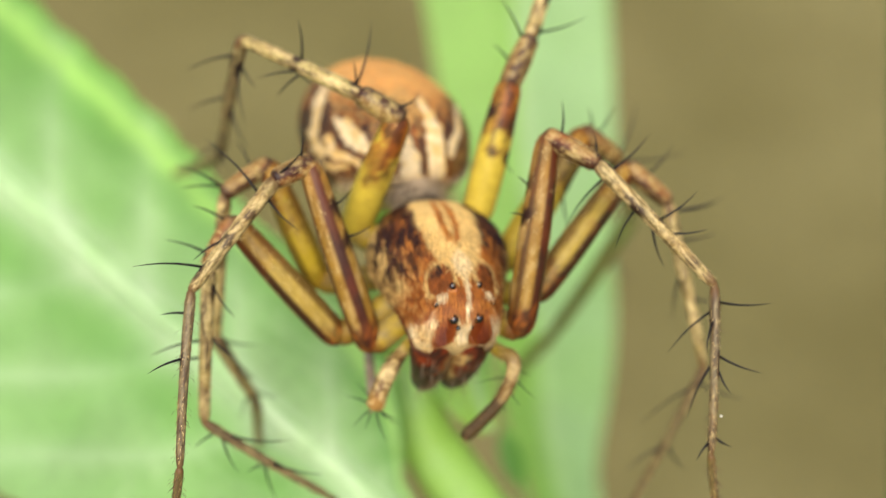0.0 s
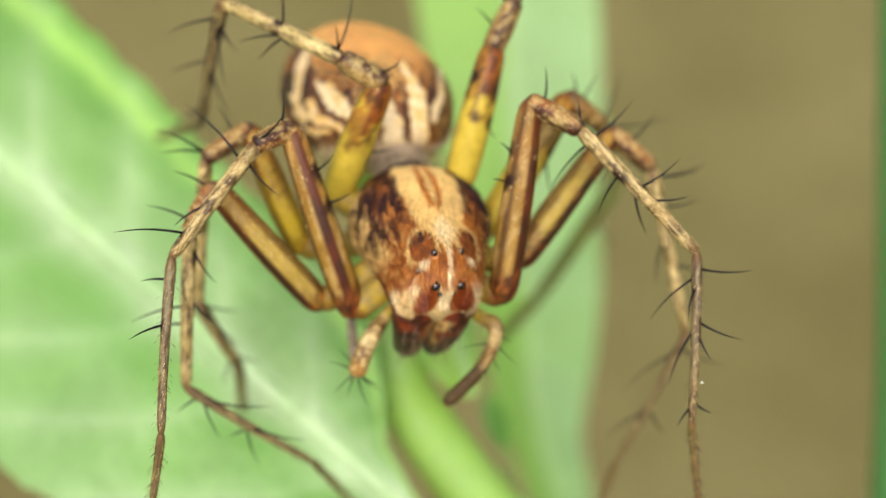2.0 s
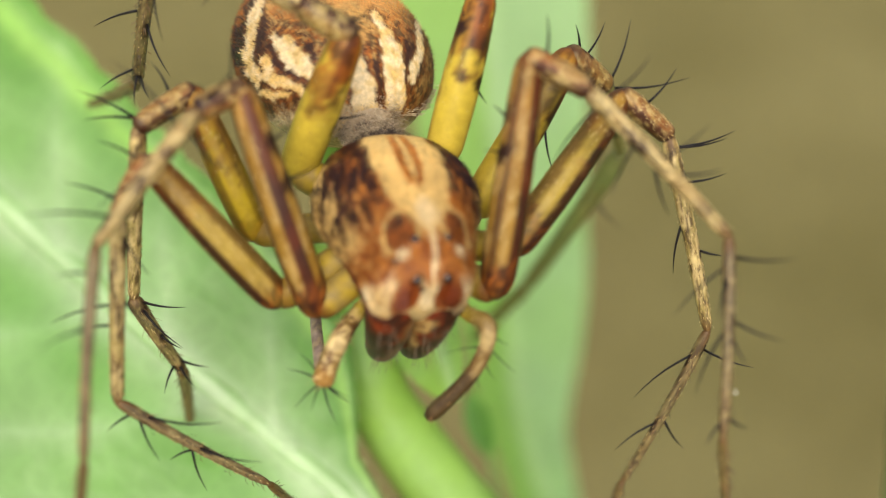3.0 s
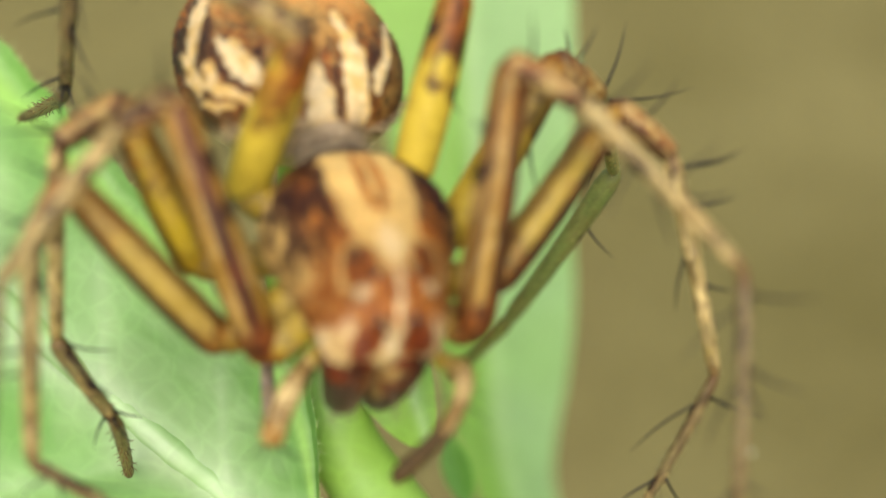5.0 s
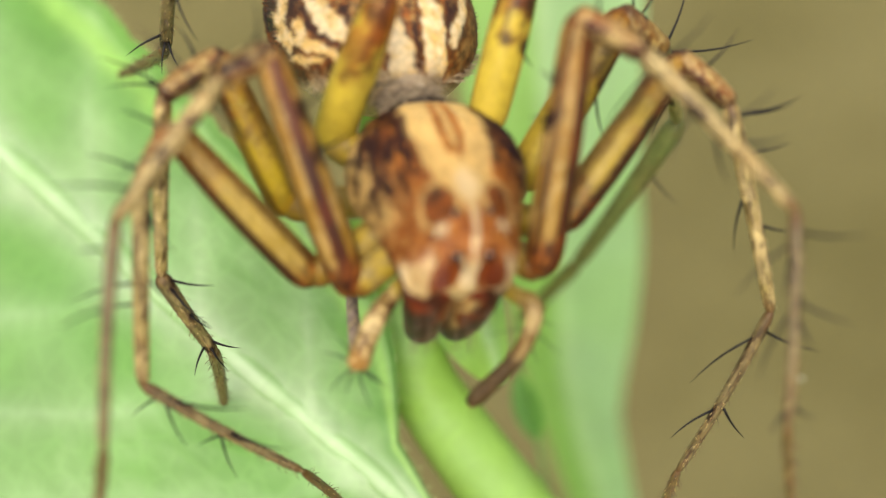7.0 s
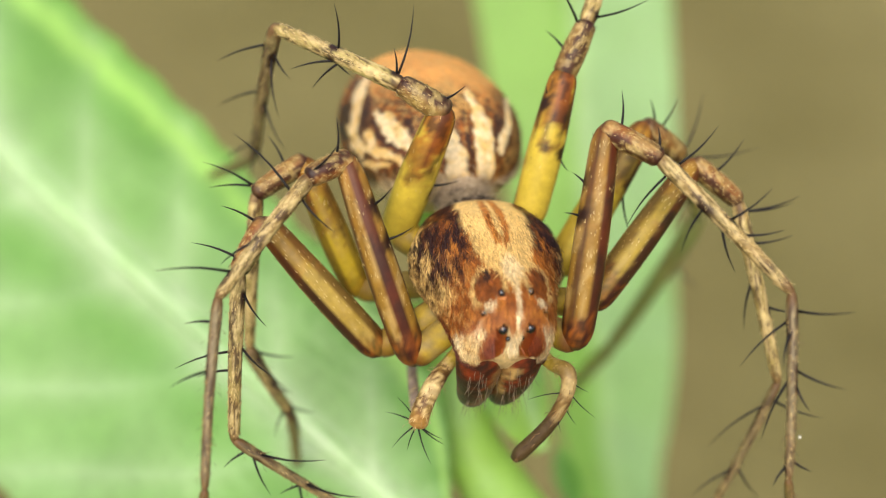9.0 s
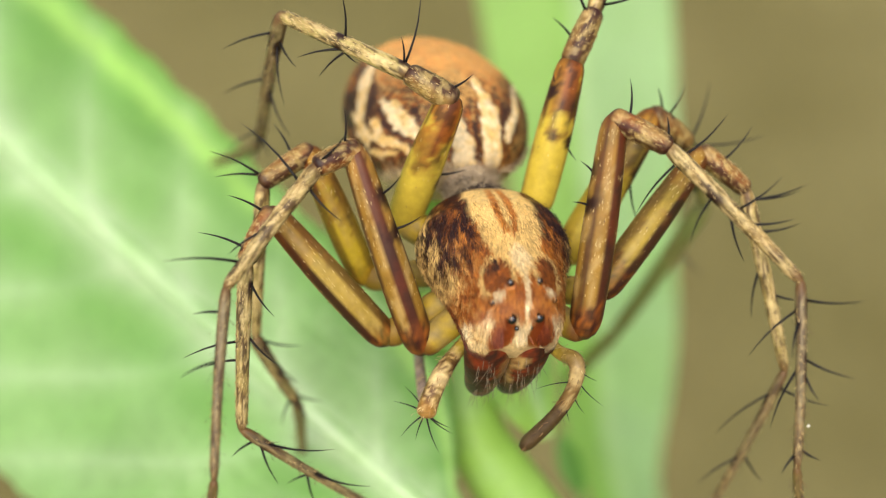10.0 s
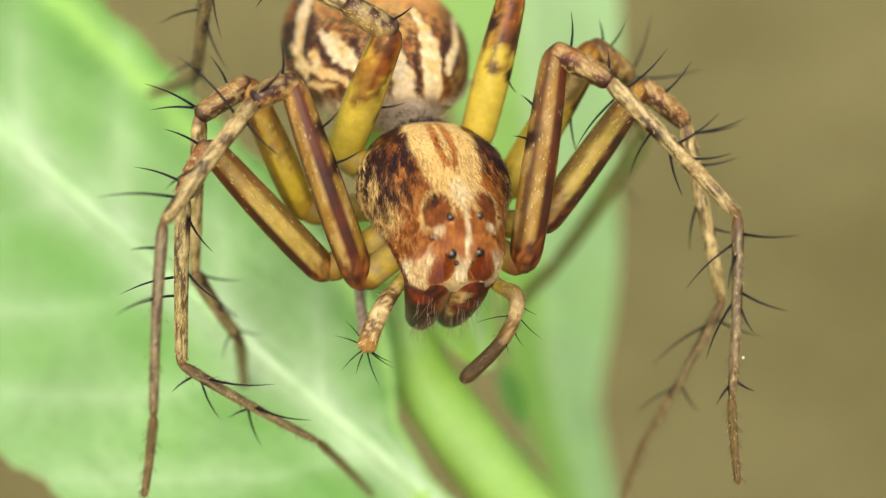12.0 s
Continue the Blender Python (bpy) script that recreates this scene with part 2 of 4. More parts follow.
    # the narrow leaf that rises behind the spider
    def narrow(side):
        spots = (-17, -12, -8.8, -6.6, -4.5, -2, 3, 8)
        half = (0.35, 0.7, 0.95, 1.2, 1.8, 2.2, 2.6, 2.65) if side > 0 else (0.3, 0.6, 0.7, 0.8, 1.15, 1.4, 2.1, 2.7)
        return lambda a: float(np.interp(a, spots, half)) * (1 - step(14, 34, a)) * step(-17.2, -16, a) + 0.02

    def swerve(a):
        return float(np.interp(a, (-17, -13, -11, -9, -7.8, -6.7, -5.8, -5, -3, 0), (0.2, 1.5, 1.6, 1.1, 0.78, 0.5, 0.34, 0.27, 0.25, 0)))

    def fold(a, b, f):
        return -10.0 + (0.28 * b if b > 0 else 0.06 * b) - 0.004 * a * a + 0.12 * math.exp(-(b / 0.25) ** 2) + 0.08 * rough((a, b, 11), 0.5)

    def tissue2(a, b, f):
        c = mix((0.265, 0.49, 0.085), (0.345, 0.545, 0.235), step(-0.25, 0.6, b) + 0.3 * rough((a, b, 5), 0.3))
        return mix(c, VEIN, 0.35 * math.exp(-((b - 0.1) / 0.2) ** 2))

    v, f, c = blade((2.4, 0, 0), (-0.045, 0.999, 0), (0.999, 0.045, 0), -16.9, 33.5, narrow(-1), narrow(1), fold, tissue2, 30, 140, bend=swerve)
    v = [np.array((p[0] * 1.16, p[1] * 1.16, p[2] - 5.5)) for p in v]  # it stands well below the broad leaf
    part("leaf", mesh_of("leaf", v, f, c), leaf_mat, plant, "narrow pale green leaf blade rising behind the spider")

    # a short bright leaf under the spider's body
    def short(full):
        return lambda a: full * max(0.0, 1 - ((a + 0.55) / 3.6) ** 2) ** 0.6 + 0.01

    v, f, c = blade((0.15, -1.2, 0), (0.30, -0.954, 0), (0.954, 0.30, 0), -4.1, 3.0, short(1.25), short(0.55),
                    lambda a, b, f: -1.9 + 0.22 * abs(b) + 0.05 * rough((a, b, 9), 0.9) - 0.012 * a * a,
                    lambda a, b, f: mix(mix(BRIGHT, GREEN, 0.5 + rough((a, b, 2), 0.8)), VEIN, 0.4 * math.exp(-(b / 0.12) ** 2)), 16, 60)
    part("leaf", mesh_of("leaf", v, f, c), leaf_mat, plant, "short bright green leaf under the spider's body")

    # a small dark leaf further down
    def small(full):
        return lambda a: full * math.sin(math.pi * min(max((a + 0.8) / 1.6, 0.0), 1.0)) ** 0.7 + 0.01

    v, f, c = blade((1.75, -5.35, 0), (0.30, -0.954, 0), (0.954, 0.30, 0), -0.8, 0.8, small(0.30), small(0.30),
                    lambda a, b, f: -6.0 + 0.3 * abs(b), lambda a, b, f: mix(DEEP, GREEN, 0.5 + rough((a, b, 2), 0.8)), 10, 24, 0.06)
    part("leaf", mesh_of("leaf", v, f, c), leaf_mat, plant, "small mid-green leaf on a thread-like stalk")
    line = smooth_path([(1.97, -6.05, -6.03), (2.15, -7.0, -5.6), (2.55, -8.6, -4.0)], 8)
    v, f, c = tube(line, [0.05] * len(line), 8, paint=lambda s, a, p: GREEN)
    part("leaf_stalk", mesh_of("leaf_stalk", v, f, c), stem_mat, plant)

    # stem, down to the ground, and the stalk of the broad leaf
    def bark(s, a, p):
        return mix(BRIGHT, (0.32, 0.52, 0.14), 0.4 + 0.5 * rough(p, 0.6) + 0.25 * math.cos(3 * a))

    line = smooth_path([(-1.2, -0.9, -2.0), (-0.95, -2.4, -2.2), (-0.55, -3.9, -2.35), (0.05, -4.95, -2.5), (1.44, -6.91, -2.9), (2.79, -8.8, -3.8), (3.6, -12, -7.0), (3.3, -16, -10.6), (5, -60, -60), (5, -113.5, -113.5)], 14)
    r = [0.64 + 0.22 * step(20, 75, i) for i in range(len(line))]
    v, f, c = tube(line, r, 20, paint=bark)
    part("stem", mesh_of("stem", v, f, c), stem_mat, plant, "bright green ribbed stem")
    line = smooth_path([(-0.4, -6.3, -0.95), (0.4, -7.9, -1.4), (1.7, -9.6, -3.2), (3.2, -11.4, -6.2)], 10)
    v, f, c = tube(line, [0.3] * len(line), 14, paint=bark)
    part("leaf_stalk", mesh_of("leaf_stalk", v, f, c), stem_mat, plant)


build_plant()


def build_grass_stalk():
    stalk = thing("grass_stalk", "thick blue-green grass stalk with faint ribs, standing on the earth", "grass")
    line = smooth_path([(30, -109.5, -116.5), (14.8, -20, -16), (13.55, -8.6, -8.6), (13.3, 5, -8), (13.05, 24, -8)], 16)

    def paint(s, a, p):
        return mix((0.08, 0.27, 0.07), (0.12, 0.33, 0.10), 0.5 + 0.4 * math.cos(7 * a))

    v, f, c = tube(line, [1.45 - 0.008 * i for i in range(len(line))], 18, paint=paint)
    part("culm", mesh_of("culm", v, f, c), stem_mat, stalk)


build_grass_stalk()

# ---- the spider ----
CREAM, PALE, TAN = (0.64, 0.42, 0.14), (0.74, 0.58, 0.33), (0.28, 0.155, 0.045)
RUST, ORANGE, RED = (0.275, 0.076, 0.009), (0.46, 0.165, 0.020), (0.165, 0.026, 0.006)
DARK, PURPLE, BLACK = (0.024, 0.009, 0.005), (0.030, 0.0065, 0.005), (0.008, 0.006, 0.006)
YELLOW, OLIVE, GREY = (0.38, 0.272, 0.013), (0.20, 0.155, 0.045), (0.22, 0.180, 0.105)
STRAW, SCALE, GOLD = (0.36, 0.245, 0.075), (0.70, 0.53, 0.235), (0.27, 0.150, 0.018)

spider = thing("spider", "brown and cream lynx spider with spiny legs, resting on a leaf", "spider")


def basis(origin, forward, up):
    """Axes: x forward, y to the spider's left, z out of its back; origin in millimetres."""
    x = Vector(forward).normalized()
    z = (Vector(up) - x * Vector(up).dot(x)).normalized()
    m = Matrix((x, z.cross(x), z)).transposed().to_4x4()
    m.translation = Vector(origin)
    return m


HEAD = basis((-0.38, 0.70, 2.58), (0.20, -0.81, 0.57), (0.22, 0.55, 0.80))
TAIL = basis((-1.24, 2.26, 1.05), (0.42, -0.50, 0.74), (0.20, 0.60, 0.76))


def into(m, p):
    return np.array(m @ Vector(p))


def turned(m, d):
    return np.array(m.to_3x3() @ Vector(d))


# carapace: half width and height of its dome along the body
def car_width(x):
    w = float(np.interp(x, (0, 0.12, 0.4, 0.8, 1.2, 1.6, 2.0, 2.4, 2.7), (0.30, 0.58, 0.96, 1.19, 1.24, 1.13, 0.93, 0.80, 0.75)))
    return w * max(0.0, 1 - (max(0.0, x - 2.5) / 0.56) ** 4) ** 0.25


def car_top(x):
    h = float(np.interp(x, (0, 0.12, 0.4, 0.8, 1.3, 1.8, 2.2, 2.5), (0.30, 0.48, 0.80, 1.04, 1.18, 1.25, 1.27, 1.23)))
    return h * max(0.0, 1 - (max(0.0, x - 2.35) / 0.70) ** 2.6) ** (1 / 2.6)


def near(y, z, cy, cz, ry, rz):
    return math.hypot((y - cy) / ry, (z - cz) / rz)


def car_paint(p):
    x, y, z = p
    n, n2 = rough(p, 3.2, 1.0), rough((p[0] * 0.35, p[1], p[2]), 13.0, 4.0)
    b = abs(y)
    w = max(car_width(min(x, 2.6)), 0.2)
    side = b / w + 0.05 * n + 0.03 * n2
    # flanks: dark behind, rust in front, cream towards the rim
    flank = mix(mix(mix(DARK, PURPLE, 0.4), RUST, 0.35 * step(0.08, 0.25, n2 + 0.3 * n)), mix(RUST, ORANGE, 0.2 + 1.2 * n2), step(1.15, 1.85, x + 0.40 * n + 0.60 * n2 - 0.25 * side))
    flank = mix(flank, CREAM, 0.40 * step(0.20, 0.34, n2 + 0.2 * n) * step(1.2, 1.8, x) * step(0.55, 0.8, side))
    rim = mix(TAN, CREAM, 0.50 + 1.3 * n2 + 0.2 * n)
    c = mix(flank, rim, step(-0.05, 0.07, side - float(np.interp(x, (0, 1.0, 1.6, 2.1), (0.99, 0.96, 0.92, 0.86))) + 0.16 * n2 + 0.04 * n) * (1 - step(1.9, 2.3, x)))
    c = mix(c, mix(RED, DARK, 0.4), step(1.9, 2.3, x) * (1 - step(0.02, 0.14, z + 0.06 * n)))
    # pale band along the back
    half = float(np.interp(x, (0, 0.3, 1.0, 1.6, 2.0, 2.15), (0.30, 0.47, 0.52, 0.46, 0.34, 0.10)))
    c = mix(CREAM, c, step(-0.05, 0.05, b - half + 0.06 * n + 0.03 * n2))
    # two rusty streaks on the band
    if 0.25 < x < 1.75:
        k = math.sin(math.pi * (x - 0.25) / 1.5)
        c = mix(c, mix(ORANGE, RUST, 0.5 + n2), 0.95 * (1 - step(0.035, 0.085, abs(b - 0.09 * (0.3 + k) - 0.02 * n)) ) * step(0.05, 0.5, k))
    # the mask behind the eyes
    if x > 1.6 and z > 0.5:
        mask = near(b, x, 0.0, 2.45, 0.70, 0.55) + 0.06 * n
        c = mix(mix(RUST, ORANGE, 0.35 + n2), c, step(0.92, 1.0, mask))
        cap = b - float(np.interp(x, (1.6, 1.9, 2.15, 2.4, 2.5), (0.40, 0.30, 0.15, 0.05, 0.02))) + 0.03 * n2
        c = mix(CREAM, c, step(-0.03, 0.03, cap))
        c = mix(c, PALE, 0.7 * (1 - step(0.5, 1.0, near(b, x, 0.0, 2.05, 0.2, 0.3))))
        ring = near(b, x, 0.37, 2.26, 0.21, 0.29) + 0.07 * n
        c = mix(c, CREAM, (1 - step(0.08, 0.20, abs(ring - 1.03))) * (1 - step(2.46, 2.54, x)))
        c = mix(mix(RUST, DARK, 0.10 + 0.8 * n2), c, step(0.78, 0.95, ring))
        c = mix(mix(DARK, RUST, 0.3 + 0.8 * n2), c, step(0.50, 0.95, near(b, x, 0.42, 2.10, 0.16, 0.15) + 0.1 * n2))
        c = mix(PALE, c, step(0.6, 1.0, near(b, x, 0.38, 2.56, 0.09, 0.07)))
        c = mix(PALE, c, max(step(0.026, 0.050, b + 0.008 * n2), 1 - step(2.2, 2.4, x), step(2.86, 2.92, x)))
    # the face below the front eyes
    front = step(2.72, 2.84, x + 0.4 * max(0.0, 0.75 - z)) if x > 2.3 else 0.0
    if front > 0 and z < 1.0:
        f = mix(mix(CREAM, PALE, 0.4 + 0.8 * n), RUST, 0.7 * step(0.16, 0.34, n2) * step(0.35, 0.5, b))
        f = mix(RUST, f, step(0.90, 1.05, near(b, z, 0.30, 0.56, 0.215, 0.40) + 0.06 * n))
        f = mix(f, RED, 0.85 * (1 - step(0.55, 0.95, near(b, z, 0.30, 0.54, 0.20, 0.38))))
        f = mix(f, mix(DARK, RED, 0.4), (1 - step(0.04, 0.16, z + 0.08 * n - 0.25 * max(0.0, 0.45 - b))) * step(0.18, 0.28, b))
        c = mix(c, f, front * (1 - step(0.82, 0.95, z + 0.05 * n2)))
    return c


EYES = ((2.50, 0.225, 0.060), (2.68, 0.49, 0.055), (2.925, 0.215, 0.078), (2.99, 0.110, 0.038))


def build_carapace():
    rows, cols = 150, 132
    verts, faces, colors = [], [], []
    for i in range(rows + 1):
        u = i / rows
        x = 3.045 * (1 - (1 - u) ** 1.9)
        w, h = car_width(x), car_top(x)
        for j in range(cols):
            a = 2 * math.pi * j / cols - math.pi / 2
            cy, cz = math.cos(a), math.sin(a)
            y = w * math.copysign(abs(cy) ** 0.9, cy)
            z = h * abs(cz) ** 0.85 if cz > 0 else -0.22 * abs(cz) * min(1.0, w / 0.8)
            # swollen eye hill and a shallow furrow on the back
            z -= 0.035 * math.exp(-((x - 1.1) / 0.35) ** 2 - (y / 0.10) ** 2) if cz > 0 else 0
            p = (x, y, z)
            verts.append(into(HEAD, p))
            colors.append(car_paint(p))
    for i in range(rows):
        for j in range(cols):
            a, b = i * cols + j, i * cols + (j + 1) % cols
            faces.append((a, b, b + cols, a + cols))
    faces.append(tuple(range(cols))[::-1])
    faces.append(tuple(rows * cols + j for j in range(cols)))
    body = part("carapace", mesh_of("carapace", verts, faces, colors), cuticle, spider, "domed carapace with a cream band and rusty flanks")

    # short scale hairs that lie forwards over the dome
    rng = np.random.default_rng(11)
    roots = []
    for k in range(26000):
        x, a = 3.03 * (1 - (1 - rng.random()) ** 1.9), rng.uniform(-0.15, math.pi + 0.15)
        w, h = car_width(x), car_top(x)
        cy, cz = math.cos(a), math.sin(a)
        p = (x, w * math.copysign(abs(cy) ** 0.9, cy), h * max(cz, 0) ** 0.85)
        if any(math.hypot(p[0] - ex, abs(p[1]) - ey) < 1.5 * er and p[2] > 0.3 for ex, ey, er in EYES):
            continue
        c = car_paint(p)
        n = turned(HEAD, (0.15 + 0.9 * step(2.45, 3.0, x), cy / max(w, 0.3), max(cz, 0.05)))
        n /= np.linalg.norm(n)
        d = turned(HEAD, (0.8, 0.10 * math.sin(7 * p[1] + 3 * x), -0.05 - 0.9 * step(2.5, 2.95, x)))
        d -= n * (d @ n) * 0.85
        d += 0.16 * n
        tint = 0.5 + 0.9 * rng.random()
        roots.append((into(HEAD, p), d, n, tuple(min(0.9, q * tint) for q in c), rng.uniform(0.6, 1.3) * (0.45 + 0.55 * step(0.25, 0.6, p[2]))))
    v, f, c = hairs(roots, 0.19, 0.0075, rng, 0.15)
    part("scale_hair", mesh_of("scale_hair", v, f, c), fur, body, "fine cream and rusty hairs lying on the carapace", "stuff")

    # eight eyes in a hexagon
    for x, y, r in EYES:
        for s in (-1, 1):
            z = car_top(x) * max(0.0, 1 - (y / max(car_width(x), 0.1)) ** (2 / 0.9)) ** 0.425
            bm = bmesh.new()
            bmesh.ops.create_uvsphere(bm, u_segments=24, v_segments=16, radius=1.08 * r * MM)
            me = bpy.data.meshes.new("eye")
            bm.to_mesh(me)
            bm.free()
            me.polygons.foreach_set("use_smooth", [True] * len(me.polygons))
            ob = part("eye", me, eye_mat, body, "glossy black eye")
            ob.location = Vector(into(HEAD, (x + 0.015, s * y, z + 0.012))) * MM


build_carapace()


def build_chelicerae():
    for s in (-1, 1):
        pts = [into(HEAD, p) for p in ((2.50, 0.31 * s, 0.26), (2.68, 0.32 * s, 0.00), (2.81, 0.315 * s, -0.36), (2.85, 0.285 * s, -0.87), (2.77, 0.235 * s, -1.42))]
        line = smooth_path(pts, 8)
        n = len(line)
        r = [0.39 * (1 - 0.34 * step(0.35, 1.0, i / (n - 1))) * (0.35 + 0.65 * math.sqrt(max(0.0, 1 - max(0.0, (i / (n - 1) - 0.86) / 0.16) ** 2))) for i in range(n)]

        def paint(t, a, p):
            k = rough(p, 3.5)
            c = mix(RED, DARK, 0.42 + 0.6 * step(0.25, 0.6, t) + 0.9 * k + 0.8 * rough((p[0], p[1], p[2]), 9.0))
            c = mix(c, mix(TAN, CREAM, 0.15 + k), 0.65 * (1 - step(0.20, 0.45, abs(a - 0.95 * s + 0.6 * k))) * (1 - step(0.55, 0.8, t)))
            return mix(c, (0.02, 0.018, 0.012), 0.8 * step(0.75, 1.0, t))

        v, f, c = tube(line, r, 28, facing=turned(HEAD, (1, 0, 0.2)), paint=paint)
        jaw = part("chelicera", mesh_of("chelicera", v, f, c), cuticle, spider, "dark red-brown jaw with a tan streak")
        rng = np.random.default_rng(21 + s)
        roots = []
        for k in range(45):
            t = rng.uniform(0.25, 0.95)
            i = int(t * (n - 1))
            o = turned(HEAD, (1, rng.uniform(-0.8, 0.8), 0.1))
            o /= np.linalg.norm(o)
            roots.append((line[i] + o * r[i], turned(HEAD, (0.45, 0.1 * s, -1)), o, (0.15, 0.11, 0.065), rng.uniform(0.5, 1.4)))
        v, f, c = hairs(roots, 0.34, 0.0035, rng)
        part("bristle", mesh_of("bristle", v, f, c), fur, jaw, "long pale bristles", "stuff")


build_chelicerae()


# abdomen
def stroke(x, y, *points):
    """How deep (x, y) lies in a brush stroke of points (x, y, half width): 1 inside, 0 outside, soft at the edge."""
    best = -9.0
    for (ax, ay, ar), (bx, by, br) in zip(points, points[1:]):
        dx, dy = bx - ax, by - ay
        t = min(max(((x - ax) * dx + (y - ay) * dy) / (dx * dx + dy * dy), 0.0), 1.0)
        best = max(best, ar + (br - ar) * t - math.hypot(x - ax - dx * t, y - ay - dy * t))
    return step(-0.042, 0.008, best)


APRICOT, HONEY, UMBER, FLEECE = (0.60, 0.285, 0.070), (0.54, 0.30, 0.085), (0.115, 0.036, 0.008), (0.50, 0.39, 0.22)
PALE_STROKES = (  # drop-shaped cream marks on the back, seen from above
    ((-1.10, 1.10, 0.05), (-1.24, 0.66, 0.10), (-1.30, 0.25, 0.085), (-1.29, -0.06, 0.05)),
    ((-0.88, 0.30, 0.03), (-0.70, 0.12, 0.11), (-0.50, -0.15, 0.16), (-0.35, -0.36, 0.11)),
    ((0.44, -0.18, 0.10), (0.49, -0.50, 0.17), (0.51, -0.90, 0.17)),
    ((0.66, 0.62, 0.03), (0.80, 0.32, 0.075), (0.95, 0.02, 0.12), (1.02, -0.30, 0.135), (0.97, -0.80, 0.12)),
    ((1.36, 0.55, 0.03), (1.38, 0.10, 0.045), (1.28, -0.40, 0.035)),
)
DARK_STROKES = (
    ((-1.12, 0.72, 0.03), (-1.10, 0.40, 0.085), (-1.16, 0.08, 0.05)),
    ((-0.92, 0.10, 0.03), (-0.78, -0.12, 0.09), (-0.58, -0.34, 0.07), (-0.40, -0.50, 0.03)),
    ((-0.30, 0.06, 0.055), (-0.25, -0.08, 0.05)),
    ((0.72, -0.10, 0.025), (0.745, -0.45, 0.045), (0.72, -0.85, 0.03)),
    ((1.17, 0.22, 0.02), (1.23, -0.02, 0.05), (1.20, -0.15, 0.02)),
    ((1.17, -0.30, 0.03), (1.13, -0.46, 0.05), (1.12, -0.62, 0.02)),
)
WAVES = (  # thin wavy lines low on the darker flank
    ((-1.00, -0.34, 0.045), (-0.75, -0.50, 0.055), (-0.47, -0.66, 0.04)),
    ((-1.44, 0.05, 0.03), (-1.28, -0.22, 0.04), (-1.15, -0.46, 0.035)),
    ((-1.08, -0.60, 0.035), (-0.90, -0.68, 0.045), (-0.72, -0.72, 0.03)),
    ((-1.02, -0.10, 0.05), (-0.93, -0.24, 0.065)),
    ((-1.22, -0.16, 0.03), (-1.10, -0.34, 0.045)),
)


def tail_paint(p):
    """Markings of the abdomen by the place on the spider: x to its left, y towards its tail."""
    n, n2 = rough(p, 1.7, 3.0), rough(p, 5.5, 8.0)
    fine = rough((p[0] * 1.6, p[1] * 0.5, p[2]), 14.0, 2.0)
    x = p[0] + 1.10 + 0.055 * n + 0.042 * n2 + 0.014 * fine
    y = p[1] - 2.17 + 0.06 * n + 0.05 * n2
    # orange back, honey-brown along the middle, rust beside the pale marks
    c = mix(mix(RUST, ORANGE, 0.55 + 1.4 * n2), APRICOT, step(0.15, 0.95, y + 0.3 * n))
    c = mix(c, HONEY, 0.85 * (1 - step(0.35, 0.75, math.hypot((x - 0.25) / 0.75, (y - 0.35) / 0.7) + 0.25 * n)))
    c = mix(c, UMBER, 0.75 * step(0.00, 0.20, n2 + 0.6 * fine + 0.25 * n) * (1 - 0.7 * step(0.5, 1.0, y)))
    c = mix(c, CREAM, 0.45 * step(0.08, 0.30, fine + 0.4 * n2 - 0.2 * n))
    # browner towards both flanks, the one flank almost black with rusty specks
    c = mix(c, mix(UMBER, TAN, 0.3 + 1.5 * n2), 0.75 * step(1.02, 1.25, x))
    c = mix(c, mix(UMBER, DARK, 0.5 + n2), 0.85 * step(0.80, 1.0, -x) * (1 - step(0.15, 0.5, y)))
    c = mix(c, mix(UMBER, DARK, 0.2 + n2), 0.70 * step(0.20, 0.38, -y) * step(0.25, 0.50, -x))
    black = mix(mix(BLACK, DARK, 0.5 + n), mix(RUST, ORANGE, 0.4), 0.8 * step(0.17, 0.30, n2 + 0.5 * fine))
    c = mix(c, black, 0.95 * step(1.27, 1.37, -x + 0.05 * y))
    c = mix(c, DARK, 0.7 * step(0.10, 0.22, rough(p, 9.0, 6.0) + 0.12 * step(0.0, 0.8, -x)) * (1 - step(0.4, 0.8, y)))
    for line in DARK_STROKES:
        c = mix(c, mix(DARK, PURPLE, 0.4 + n2), 0.9 * stroke(x, y, *line))
    for line in PALE_STROKES:
        wider = tuple((q[0], q[1], q[2] + 0.045) for q in line)
        c = mix(c, mix(UMBER, DARK, 0.2 + 1.6 * n2), 0.8 * stroke(x, y, *wider))
        c = mix(c, mix(CREAM, PALE, 0.65 + 1.2 * n2), stroke(x, y, *line))
    for line in WAVES:
        c = mix(c, mix(CREAM, PALE, 0.3 + n2), 0.92 * stroke(x, y, *line))
    # whitish fleece in front, above the waist
    return mix(c, mix(FLEECE, PALE, 0.4 + 2.0 * fine), 0.85 * step(0.74, 0.98, -y - 0.12 * abs(x) + 0.05 * fine))


def tail_point(u, a):
    prof = max(0.0, 1 - abs(u) ** (2.4 if u < 0 else 2.0)) ** 0.5 * (1 - 0.10 * u)
    cy, cz = math.cos(a), math.sin(a)
    return -2.06 * u, 1.53 * prof * cy, 1.34 * prof * (cz if cz > 0 else 0.85 * cz), cy * prof, cz * prof


